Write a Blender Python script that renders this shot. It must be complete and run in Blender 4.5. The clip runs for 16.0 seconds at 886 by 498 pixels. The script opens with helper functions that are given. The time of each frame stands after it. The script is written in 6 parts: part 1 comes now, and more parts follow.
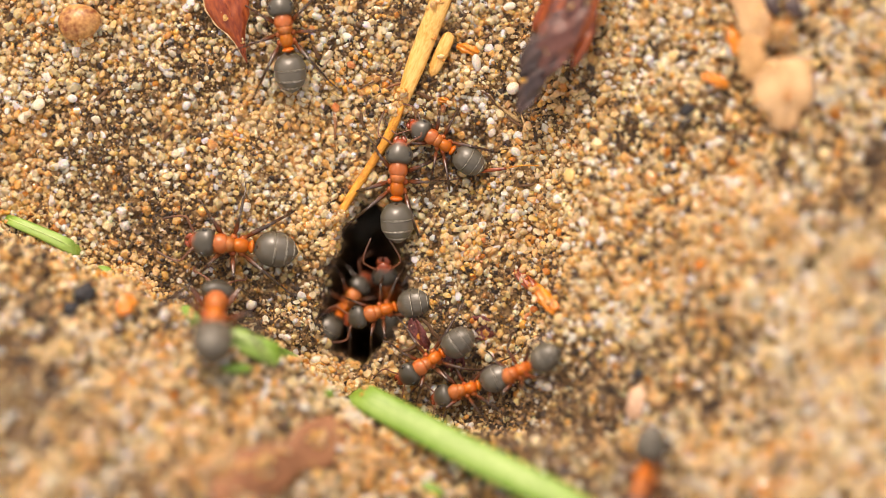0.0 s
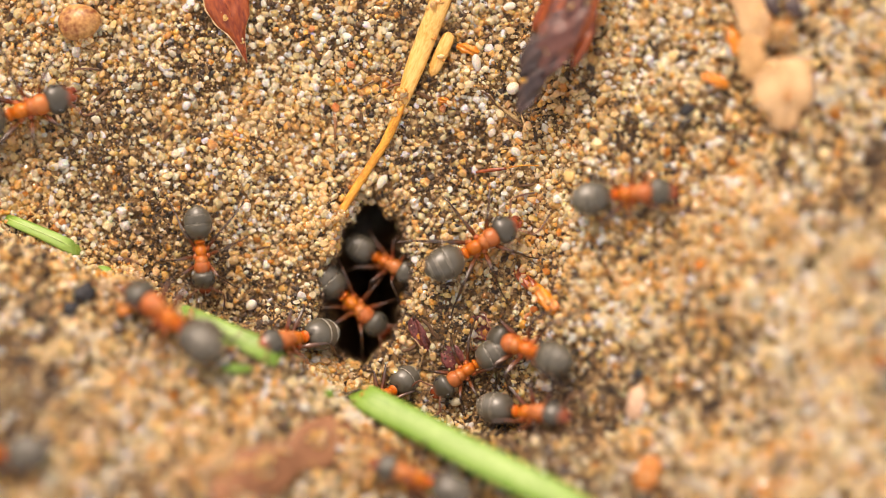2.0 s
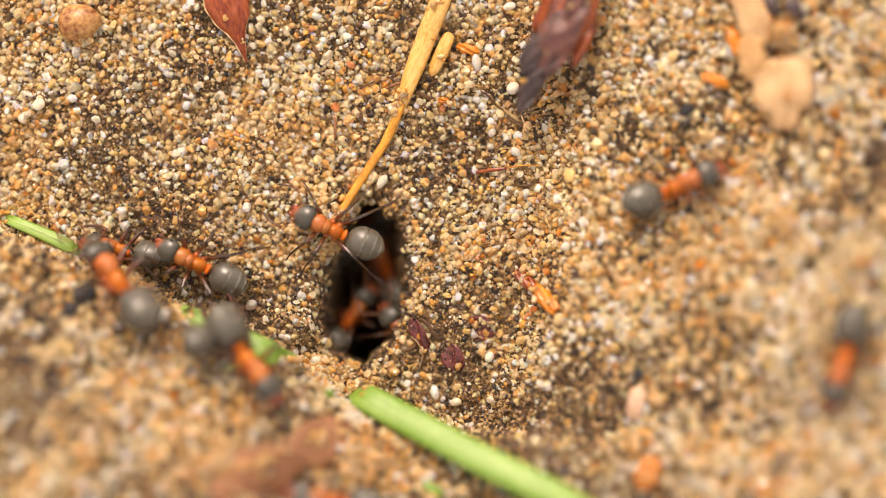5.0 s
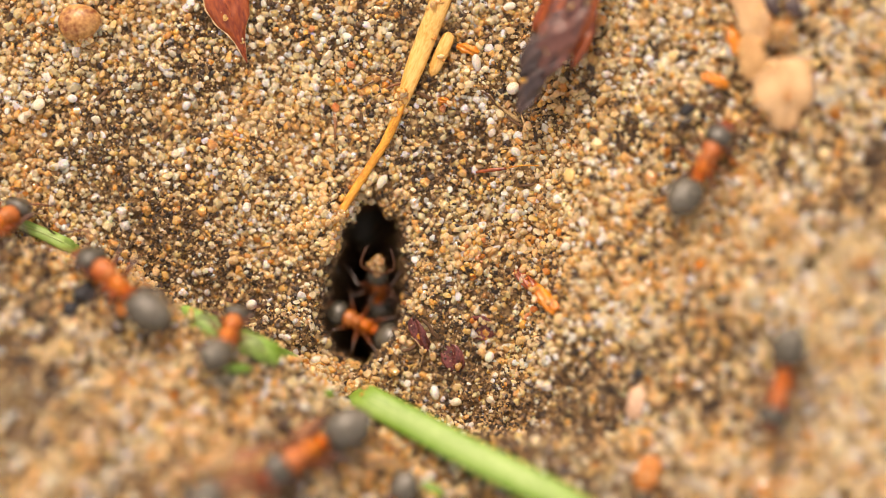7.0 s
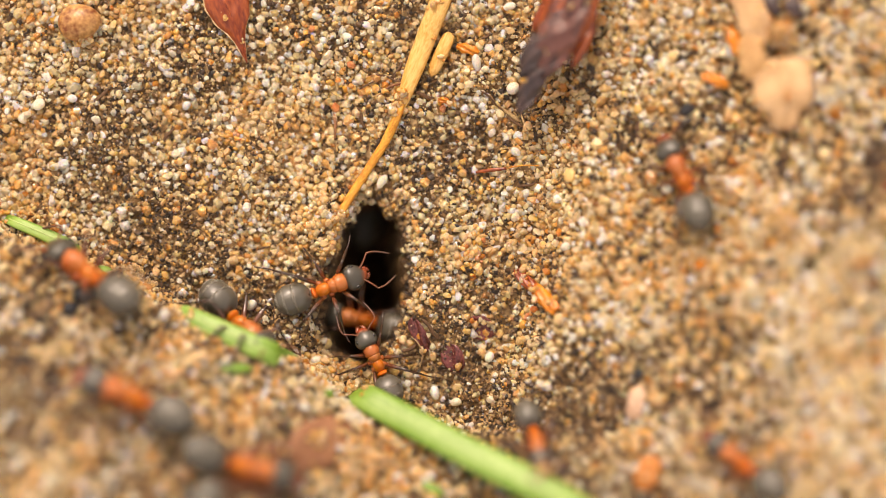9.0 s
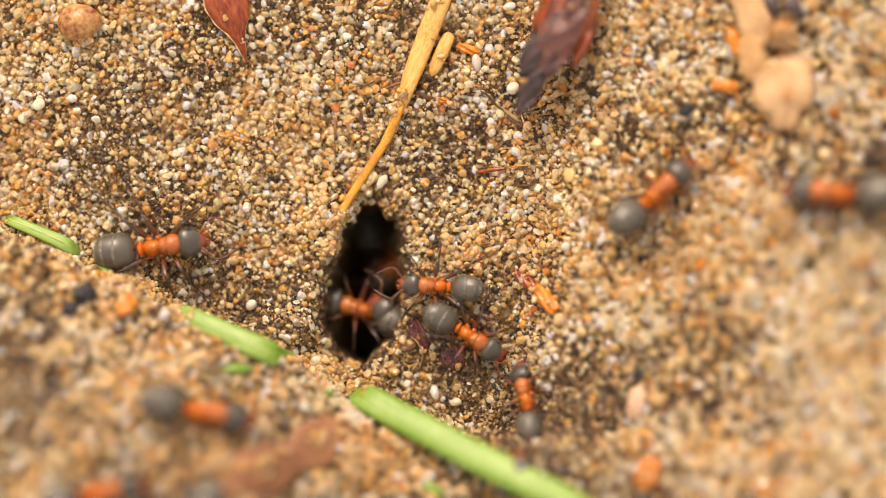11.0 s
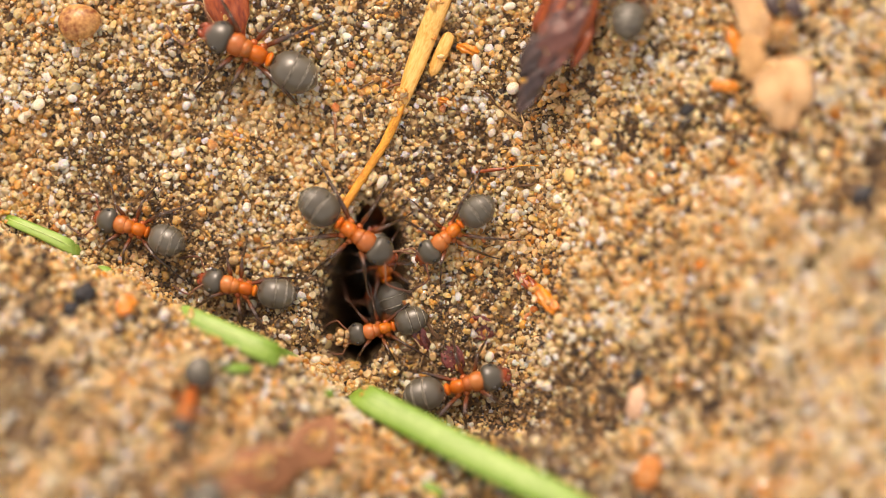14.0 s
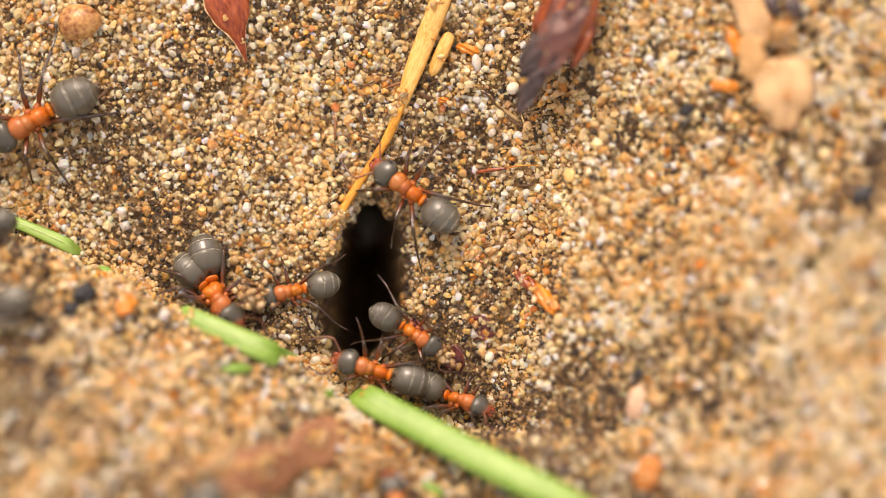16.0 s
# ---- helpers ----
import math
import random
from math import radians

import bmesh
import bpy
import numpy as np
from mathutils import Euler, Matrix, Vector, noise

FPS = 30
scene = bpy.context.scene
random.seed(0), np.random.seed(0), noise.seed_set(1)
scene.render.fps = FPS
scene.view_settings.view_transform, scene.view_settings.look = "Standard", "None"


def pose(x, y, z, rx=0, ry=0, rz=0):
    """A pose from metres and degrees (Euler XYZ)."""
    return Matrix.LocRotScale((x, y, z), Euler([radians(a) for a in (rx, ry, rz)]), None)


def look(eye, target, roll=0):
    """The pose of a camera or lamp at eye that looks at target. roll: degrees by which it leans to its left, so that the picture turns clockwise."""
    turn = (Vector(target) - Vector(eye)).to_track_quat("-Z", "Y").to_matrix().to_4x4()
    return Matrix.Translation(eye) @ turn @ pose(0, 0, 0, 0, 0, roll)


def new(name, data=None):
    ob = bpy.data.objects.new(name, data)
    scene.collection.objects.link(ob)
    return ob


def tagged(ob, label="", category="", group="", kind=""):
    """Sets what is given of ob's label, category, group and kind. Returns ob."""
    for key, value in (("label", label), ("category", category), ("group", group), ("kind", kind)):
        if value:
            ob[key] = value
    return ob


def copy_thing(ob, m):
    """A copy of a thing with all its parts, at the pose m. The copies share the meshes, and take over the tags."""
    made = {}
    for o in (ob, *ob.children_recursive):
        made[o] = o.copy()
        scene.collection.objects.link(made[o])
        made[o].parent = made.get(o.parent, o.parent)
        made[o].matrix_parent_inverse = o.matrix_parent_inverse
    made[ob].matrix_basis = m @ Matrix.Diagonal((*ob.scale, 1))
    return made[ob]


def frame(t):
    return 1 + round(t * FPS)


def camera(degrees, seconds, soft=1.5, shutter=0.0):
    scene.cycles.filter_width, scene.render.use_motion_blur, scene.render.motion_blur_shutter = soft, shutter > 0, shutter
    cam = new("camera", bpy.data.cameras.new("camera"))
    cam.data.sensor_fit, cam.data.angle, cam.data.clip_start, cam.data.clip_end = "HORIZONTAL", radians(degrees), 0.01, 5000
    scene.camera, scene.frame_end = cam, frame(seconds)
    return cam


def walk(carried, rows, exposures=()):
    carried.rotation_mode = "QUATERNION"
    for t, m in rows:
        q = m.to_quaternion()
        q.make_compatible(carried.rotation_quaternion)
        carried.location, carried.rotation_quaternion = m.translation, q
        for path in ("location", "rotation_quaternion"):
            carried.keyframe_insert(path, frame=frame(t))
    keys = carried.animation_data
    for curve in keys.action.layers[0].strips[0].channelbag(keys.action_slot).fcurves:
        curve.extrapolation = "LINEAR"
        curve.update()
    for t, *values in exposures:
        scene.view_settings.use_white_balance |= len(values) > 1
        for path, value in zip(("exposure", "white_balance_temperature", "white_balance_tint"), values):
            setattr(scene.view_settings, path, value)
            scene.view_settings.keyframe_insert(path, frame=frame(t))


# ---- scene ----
from mathutils.bvhtree import BVHTree

M = 0.001  # lengths below are in millimetres

# ---- camera ----
cam = camera(20.0, 16.0, soft=0.55, shutter=0.25)
EYE = (0.0, -0.0534, 0.1466)
VIEW = look(EYE, (0, 0, 0))
cam.data.dof.use_dof = True
cam.data.dof.focus_distance = 0.1553
cam.data.dof.aperture_fstop = 5.0
walk(cam, [(0, VIEW), (16.0, VIEW)], [(0, 0.87, 8150, 20.5), (2.0, 0.88, 8050, 20), (4.0, 0.91, 8050, 20.5), (6.3, 0.81, 8350, 21), (9.0, 0.82, 8300, 21), (13.5, 0.80, 8350, 21), (15.5, 0.88, 8150, 20.5), (16.0, 0.90, 8050, 20.5)])

# ---- light: a bright overcast sky with a soft sun behind thin cloud ----
world = bpy.data.worlds.new("sky")
scene.world = world
world.use_nodes = True
sky = world.node_tree.nodes.new("ShaderNodeTexSky")
sky.sky_type, sky.sun_disc = "NISHITA", False
sky.sun_elevation, sky.sun_rotation = radians(58), radians(-20)
sky.dust_density, sky.air_density, sky.ozone_density = 3.0, 1.0, 0.6
back = world.node_tree.nodes["Background"]
back.inputs[1].default_value = 0.15
cloud = world.node_tree.nodes.new("ShaderNodeHueSaturation")
cloud.inputs["Saturation"].default_value = 0.35
world.node_tree.links.new(sky.outputs[0], cloud.inputs["Color"])
world.node_tree.links.new(cloud.outputs[0], back.inputs[0])
sun = new("sun", bpy.data.lights.new("sun", "SUN"))
sun.data.energy, sun.data.angle, sun.data.color = 1.15, radians(18), (1.0, 0.95, 0.87)
sun.matrix_world = look((-0.18, 0.5, 0.85), (0, 0, 0))


# ---- the lie of the land, in millimetres ----
CREST_X = (-27.5, -21.9, -15.6, -10.7, -6.8, -2.9, 4.1, 11.1, 27.5)
CREST_Y = (1.0, -1.0, -3.9, -5.2, -8.2, -10.2, -10.7, -11.2, -12.5)
# the mouth of the nest: its middle, and its rim seen from there (degrees, mm)
MOUTH = (-4.7, -2.4)
RIM_AT = (-180, -151, -135, -113, -95, -73, -50, -20, 2, 22, 40, 53, 63, 73, 84, 91, 99, 107, 116, 128, 145, 162, 180)
RIM_FAR = (2.75, 3.4, 3.95, 4.4, 4.4, 3.6, 2.8, 2.5, 2.55, 2.85, 3.3, 3.75, 4.1, 4.5, 5.05, 5.1, 4.45, 3.8, 3.35, 3.0, 2.65, 2.6, 2.75)


def step(a, b, x):
    k = np.clip((x - a) / (b - a), 0, 1)
    return k * k * (3 - 2 * k)


def terrain(x, y):
    """Height of the sand without the nest entrance."""
    x, y = np.asarray(x, float), np.asarray(y, float)
    base = 0.370 * y * np.exp(-((x / 260) ** 2 + (y / 160) ** 2))
    s = np.interp(x, CREST_X, CREST_Y) - y
    front = 3.2 * step(-1.0, 2.0, s) + 0.50 * np.maximum(s, 0)
    xs = x + 0.3 * np.clip(-y - 1, 0, 9)
    right = 2.2 * step(4.8, 9.5, xs) + 0.36 * 2 * np.log1p(np.exp(np.clip((xs - 7) / 2, -30, 60)))
    right = right * (1 - 0.35 * step(-3.0, 6.0, y))
    lift = 15 * np.tanh(np.hypot(front, right) / 15)
    lump = (0.35 * np.sin(0.71 * x + 1.3 * np.sin(0.33 * y)) * np.sin(0.63 * y + 0.7 + np.sin(0.41 * x))
            + 0.16 * np.sin(1.9 * x + 2.0 + np.sin(1.1 * y)) * np.sin(1.7 * y + 0.4 * x)
            + 0.06 * np.sin(4.3 * x + 1.1 * y) * np.sin(4.9 * y - 0.7 * x))
    lump = lump + 1.0 * np.exp(-(((x + 9.4) / 1.9) ** 2 + ((y + 4.9) / 1.1) ** 2) ** 2)
    near = np.exp(-((x / 90) ** 2 + (y / 90) ** 2))
    return base + (lift + lump) * near


def mouth(x, y):
    """How far out a place lies: 0 in the middle of the entrance, 1 on its rim; and its bearing."""
    dx, dy = np.asarray(x, float) - MOUTH[0], np.asarray(y, float) - MOUTH[1]
    a = np.arctan2(dy, dx)
    ragged = 1 + 0.035 * np.sin(7 * a + 0.6) + 0.03 * np.sin(12 * a + 2.0) + 0.025 * np.sin(23 * a + 0.7)
    return np.hypot(dx, dy) / (np.interp(np.degrees(a), RIM_AT, RIM_FAR) * ragged), a


def pit(x, y):
    """Depth of the nest entrance below the sand: a floor that runs down from the near side into a dark tunnel under the upper slope."""
    r, a = mouth(x, y)
    y = np.asarray(y, float)
    ramp_down = 8.6 + 1.6 * step(-6.5, -2.5, y)
    gentle = 0.30 * np.exp(-((a - 0.55) / 0.55) ** 2)
    tunnel = 14.0 * step(-6.0, -2.4, y + 0.12 * (np.asarray(x, float) + 4.7)) * (1 - step(0.45 - gentle, 0.92 - gentle, r))
    return ramp_down * (1 - step(0.55 - gentle, 1.03, r)) + tunnel + 0.6 * (1 - step(0.9, 1.3, r))


def sag(x, y):
    """How far an ant climbs down inside the entrance: its floor and walls, smoothed over the length of a stride."""
    ring = [pit(x + d * math.cos(b), y + d * math.sin(b)) for d in (0.7, 1.5) for b in np.arange(0, 6.2, 0.785)]
    return 2.3 * math.tanh(float(np.mean(ring)) / 5.0) * float(step(-6.8, -4.6, y) * (1 - step(0.35, 0.8, mouth(x, y)[0])))


def spot(x, y, lift=0.0):
    """A place on the sand, in metres."""
    return Vector((x * M, y * M, (float(terrain(x, y)) + lift) * M))


def lean(x, y, e=1.6):
    """The turn that lays a thing flat on the slope there."""
    gx = float(terrain(x + e, y) - terrain(x - e, y)) / (2 * e)
    gy = float(terrain(x, y + e) - terrain(x, y - e)) / (2 * e)
    return Vector((0, 0, 1)).rotation_difference(Vector((-gx, -gy, 1)).normalized())


# ---- materials ----
def material(name, rough=0.5, spec=0.5, metal=0.0):
    m = bpy.data.materials.new(name)
    m.use_nodes = True
    n, l = m.node_tree.nodes, m.node_tree.links
    p = n["Principled BSDF"]
    p.inputs["Roughness"].default_value = rough
    p.inputs["Specular IOR Level"].default_value = spec
    p.inputs["Metallic"].default_value = metal
    return m, n, l, p


def ramp(n, stops, mode="LINEAR"):
    r = n.new("ShaderNodeValToRGB")
    r.color_ramp.interpolation = mode
    e = r.color_ramp.elements
    while len(e) > 1:
        e.remove(e[-1])
    e[0].position, e[0].color = stops[0][0], (*stops[0][1], 1)
    for at, c in stops[1:]:
        e.new(at).color = (*c, 1)
    return r


def mottled(name, dark, light, size_mm, rough=0.5, spec=0.5, bump=0.2, stretch=(1, 1, 1), fine=8.0, coat=0.0, turn=0.0):
    """Two tones mixed by noise at two scales, with fine relief."""
    m, n, l, p = material(name, rough, spec)
    co = n.new("ShaderNodeTexCoord")
    mp = n.new("ShaderNodeMapping")
    mp.inputs["Scale"].default_value = [1000.0 / size_mm * s for s in stretch]
    spin = n.new("ShaderNodeMapping")
    spin.inputs["Rotation"].default_value = (0, 0, radians(-turn))
    l.new(co.outputs["Object"], spin.inputs[0]), l.new(spin.outputs[0], mp.inputs[0])
    a, b = n.new("ShaderNodeTexNoise"), n.new("ShaderNodeTexNoise")
    a.inputs["Scale"].default_value, b.inputs["Scale"].default_value = 1.0, fine
    a.inputs["Detail"].default_value, b.inputs["Detail"].default_value = 3, 4
    l.new(mp.outputs[0], a.inputs[0]), l.new(mp.outputs[0], b.inputs[0])
    mix = n.new("ShaderNodeMath")
    mix.operation = "MULTIPLY_ADD"
    mix.inputs[1].default_value = 0.5
    l.new(b.outputs[0], mix.inputs[0])
    half = n.new("ShaderNodeMath")
    half.operation = "MULTIPLY"
    half.inputs[1].default_value = 0.5
    l.new(a.outputs[0], half.inputs[0]), l.new(half.outputs[0], mix.inputs[2])
    r = ramp(n, [(0.38, dark), (0.62, light)])
    l.new(mix.outputs[0], r.inputs[0]), l.new(r.outputs[0], p.inputs["Base Color"])
    bp = n.new("ShaderNodeBump")
    bp.inputs["Strength"].default_value, bp.inputs["Distance"].default_value = bump, 0.0001
    l.new(b.outputs[0], bp.inputs["Height"]), l.new(bp.outputs[0], p.inputs["Normal"])
    p.inputs["Coat Weight"].default_value = coat
    p.inputs["Coat Roughness"].default_value = 0.15
    return m


def grain_material(name, stops, per="island", soft=0.0, rough=0.07):
    """Rounded grains: each one takes a tint of its own."""
    m, n, l, p = material(name, rough, 0.65)
    if per == "island":
        src = n.new("ShaderNodeNewGeometry").outputs["Random Per Island"]
    else:
        src = n.new("ShaderNodeObjectInfo").outputs["Random"]
    r = ramp(n, stops)
    l.new(src, r.inputs[0])
    wn = n.new("ShaderNodeTexWhiteNoise")
    wn.noise_dimensions = "1D"
    l.new(src, wn.inputs["W"])
    mr = n.new("ShaderNodeMapRange")
    mr.inputs[3].default_value, mr.inputs[4].default_value = 0.84, 1.09
    l.new(wn.outputs["Value"], mr.inputs[0])
    co = n.new("ShaderNodeTexCoord")
    ns = n.new("ShaderNodeTexNoise")
    ns.inputs["Scale"].default_value, ns.inputs["Detail"].default_value = 5000, 4
    l.new(co.outputs["Object"], ns.inputs[0])
    m2 = n.new("ShaderNodeMapRange")
    m2.inputs[1].default_value, m2.inputs[2].default_value = 0.3, 0.7
    m2.inputs[3].default_value, m2.inputs[4].default_value = 0.76, 1.14
    l.new(ns.outputs[0], m2.inputs[0])
    mul = n.new("ShaderNodeMath")
    mul.operation = "MULTIPLY"
    l.new(mr.outputs[0], mul.inputs[0]), l.new(m2.outputs[0], mul.inputs[1])
    vm = n.new("ShaderNodeVectorMath")
    vm.operation = "SCALE"
    l.new(r.outputs[0], vm.inputs[0]), l.new(mul.outputs[0], vm.inputs["Scale"])
    l.new(vm.outputs[0], p.inputs["Base Color"])
    p.inputs["IOR"].default_value = 1.46
    if soft:
        p.inputs["Subsurface Weight"].default_value = 0.85
        p.inputs["Subsurface Radius"].default_value = (1.0, 0.8, 0.52)
        p.inputs["Subsurface Scale"].default_value = 0.00022
    tr = n.new("ShaderNodeBsdfTranslucent")
    l.new(vm.outputs[0], tr.inputs[0])
    mx = n.new("ShaderNodeMixShader")
    mx.inputs[0].default_value = soft
    out = n["Material Output"]
    l.new(p.outputs[0], mx.inputs[1]), l.new(tr.outputs[0], mx.inputs[2]), l.new(mx.outputs[0], out.inputs[0])
    return m


SAND = [(0.0, (0.92, 0.68, 0.38)), (0.18, (0.95, 0.79, 0.53)), (0.34, (0.91, 0.59, 0.26)), (0.50, (0.89, 0.52, 0.18)),
        (0.64, (0.91, 0.63, 0.31)), (0.78, (0.93, 0.71, 0.41)), (0.90, (0.89, 0.60, 0.30)), (0.965, (0.80, 0.35, 0.08)), (1.0, (0.54, 0.28, 0.11))]
PALE = [(0.0, (0.94, 0.75, 0.44)), (0.22, (0.97, 0.88, 0.68)), (0.34, (0.98, 0.96, 0.90)), (0.42, (0.96, 0.83, 0.57)), (0.56, (0.94, 0.70, 0.33)), (0.75, (0.97, 0.85, 0.61)), (0.92, (0.95, 0.75, 0.41)), (1.0, (0.91, 0.58, 0.20))]
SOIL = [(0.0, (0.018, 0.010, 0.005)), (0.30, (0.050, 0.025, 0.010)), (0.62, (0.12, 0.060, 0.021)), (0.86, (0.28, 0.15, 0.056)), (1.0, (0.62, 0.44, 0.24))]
MAT_SAND = grain_material("quartz_sand", SAND, soft=0.45)
MAT_PALE = grain_material("pale_quartz_sand", PALE, soft=0.47)
MAT_MILKY = grain_material("milky_quartz", [(0.0, (0.97, 0.93, 0.85)), (0.5, (0.98, 0.96, 0.91)), (0.8, (0.97, 0.88, 0.72)), (1.0, (0.96, 0.96, 0.96))], soft=0.45)
MAT_PEBBLE = grain_material("white_quartz", [(0.0, (0.92, 0.85, 0.73)), (0.6, (0.90, 0.80, 0.63)), (1.0, (0.93, 0.90, 0.84))], "object", 0.35)
MAT_RIM = grain_material("rim_quartz", SAND, "object", 0.40)
MAT_AMBER = grain_material("amber_sand", [(0.0, (0.86, 0.42, 0.09)), (0.5, (0.84, 0.50, 0.16)), (0.8, (0.74, 0.28, 0.09)), (1.0, (0.80, 0.40, 0.25))], soft=0.2)
MAT_CLOD = grain_material("dusty_clod_sand", per="object", stops=[(0.0, (0.66, 0.44, 0.22)), (0.3, (0.40, 0.22, 0.10)), (0.5, (0.16, 0.09, 0.045)), (0.7, (0.78, 0.58, 0.34)), (1.0, (0.50, 0.32, 0.16))], soft=0.15)
MAT_SOIL = grain_material("humus_crumbs", SOIL, rough=0.5)


def soil_material():
    m, n, l, p = material("damp_sandy_soil", 0.85, 0.3)
    co = n.new("ShaderNodeTexCoord")
    vo = n.new("ShaderNodeTexVoronoi")
    vo.inputs["Scale"].default_value = 2600
    l.new(co.outputs["Object"], vo.inputs[0])
    sep = n.new("ShaderNodeSeparateColor")
    l.new(vo.outputs["Color"], sep.inputs[0])
    r = ramp(n, [(0.0, (0.13, 0.072, 0.031)), (0.5, (0.36, 0.215, 0.095)), (1.0, (0.60, 0.41, 0.21))])
    l.new(sep.outputs[0], r.inputs[0]), l.new(r.outputs[0], p.inputs["Base Color"])
    bp = n.new("ShaderNodeBump")
    bp.inputs["Strength"].default_value, bp.inputs["Distance"].default_value = 1.0, 0.0002
    bp.invert = True
    l.new(vo.outputs["Distance"], bp.inputs["Height"]), l.new(bp.outputs[0], p.inputs["Normal"])
    return m


MAT_GROUND = soil_material()
MAT_GRASS = mottled("green_grass", (0.115, 0.245, 0.012), (0.235, 0.375, 0.075), 1.2, 0.42, 0.5, 0.25, (0.10, 1, 1), turn=-25)
MAT_RIB = mottled("pale_grass_rib", (0.30, 0.43, 0.11), (0.42, 0.54, 0.20), 1.0, 0.45, 0.4, 0.2)
MAT_STRAW = mottled("dry_straw", (0.62, 0.30, 0.055), (0.84, 0.52, 0.18), 0.9, 0.5, 0.4, 0.6, (0.08, 1, 1), turn=65)
MAT_BUD = mottled("red_bud_scale", (0.16, 0.022, 0.010), (0.42, 0.095, 0.022), 2.4, 0.28, 0.4, 0.25, (0.35, 1, 1), 12.0, coat=0.2)
MAT_STEM = mottled("orange_straw_stem", (0.54, 0.18, 0.02), (0.80, 0.39, 0.06), 0.7, 0.45, 0.4, 0.5, (0.08, 1, 1), turn=60)
MAT_RUSSET = mottled("russet_bud_scale", (0.14, 0.022, 0.010), (0.50, 0.115, 0.030), 1.5, 0.25, 0.45, 0.5, (0.3, 1, 1), coat=0.3)
MAT_GREYBUD = mottled("grey_bud_scale", (0.016, 0.013, 0.015), (0.13, 0.080, 0.072), 1.2, 0.28, 0.45, 0.8, (0.25, 1, 1), coat=0.25)
MAT_DARKBUD = mottled("purple_bud_scale", (0.026, 0.014, 0.015), (0.26, 0.095, 0.068), 1.2, 0.24, 0.45, 0.7, (0.3, 1, 1), coat=0.3)
MAT_TAN = mottled("tan_dry_leaf", (0.48, 0.27, 0.12), (0.70, 0.45, 0.24), 1.2, 0.6, 0.3, 0.3)
MAT_PINK = mottled("pale_pink_flake", (0.50, 0.29, 0.18), (0.78, 0.55, 0.38), 0.9, 0.45, 0.4, 0.3)
MAT_BROWNTAN = mottled("brownish_dry_leaf", (0.40, 0.21, 0.08), (0.60, 0.36, 0.16), 1.4, 0.6, 0.3, 0.3)
MAT_DULL = mottled("dull_orange_husk", (0.40, 0.13, 0.03), (0.62, 0.24, 0.06), 1.0, 0.4, 0.4, 0.3)
MAT_ORANGE = mottled("orange_husk", (0.58, 0.15, 0.010), (0.82, 0.29, 0.02), 0.8, 0.3, 0.5, 0.3, coat=0.3)
MAT_HUSK = mottled("shiny_orange_seed_husk", (0.52, 0.13, 0.008), (0.80, 0.27, 0.012), 0.7, 0.22, 0.5, 0.3, (0.12, 1, 1), coat=0.5)
MAT_FLAKE = mottled("yellow_chip", (0.62, 0.38, 0.13), (0.80, 0.54, 0.22), 0.5, 0.5, 0.4, 0.3)
MAT_BROWN = mottled("brown_dead_leaf", (0.15, 0.060, 0.026), (0.36, 0.165, 0.080), 2.0, 0.6, 0.3, 0.4)
MAT_VEIN = mottled("leaf_vein", (0.50, 0.34, 0.18), (0.66, 0.48, 0.28), 0.6, 0.6, 0.3, 0.2)
MAT_SEED = mottled("tan_seed_coat", (0.20, 0.05, 0.013), (0.66, 0.36, 0.13), 1.5, 0.34, 0.4, 0.5, (1, 1, 0.6), 6.0, coat=0.1)
MAT_ROOT = mottled("dry_rootlet", (0.25, 0.14, 0.06), (0.55, 0.38, 0.18), 0.5, 0.6, 0.3, 0.2)
MAT_SPLINTER = mottled("weathered_splinter", (0.06, 0.03, 0.015), (0.22, 0.11, 0.05), 0.5, 0.6, 0.3, 0.4, (0.2, 1, 1))
MAT_BLACK = mottled("charred_crumb", (0.012, 0.011, 0.012), (0.04, 0.04, 0.045), 0.5, 0.5, 0.5, 0.5)
MAT_RUST = mottled("dark_red_husk", (0.06, 0.014, 0.012), (0.24, 0.065, 0.055), 1.2, 0.22, 0.5, 0.5, coat=0.2)


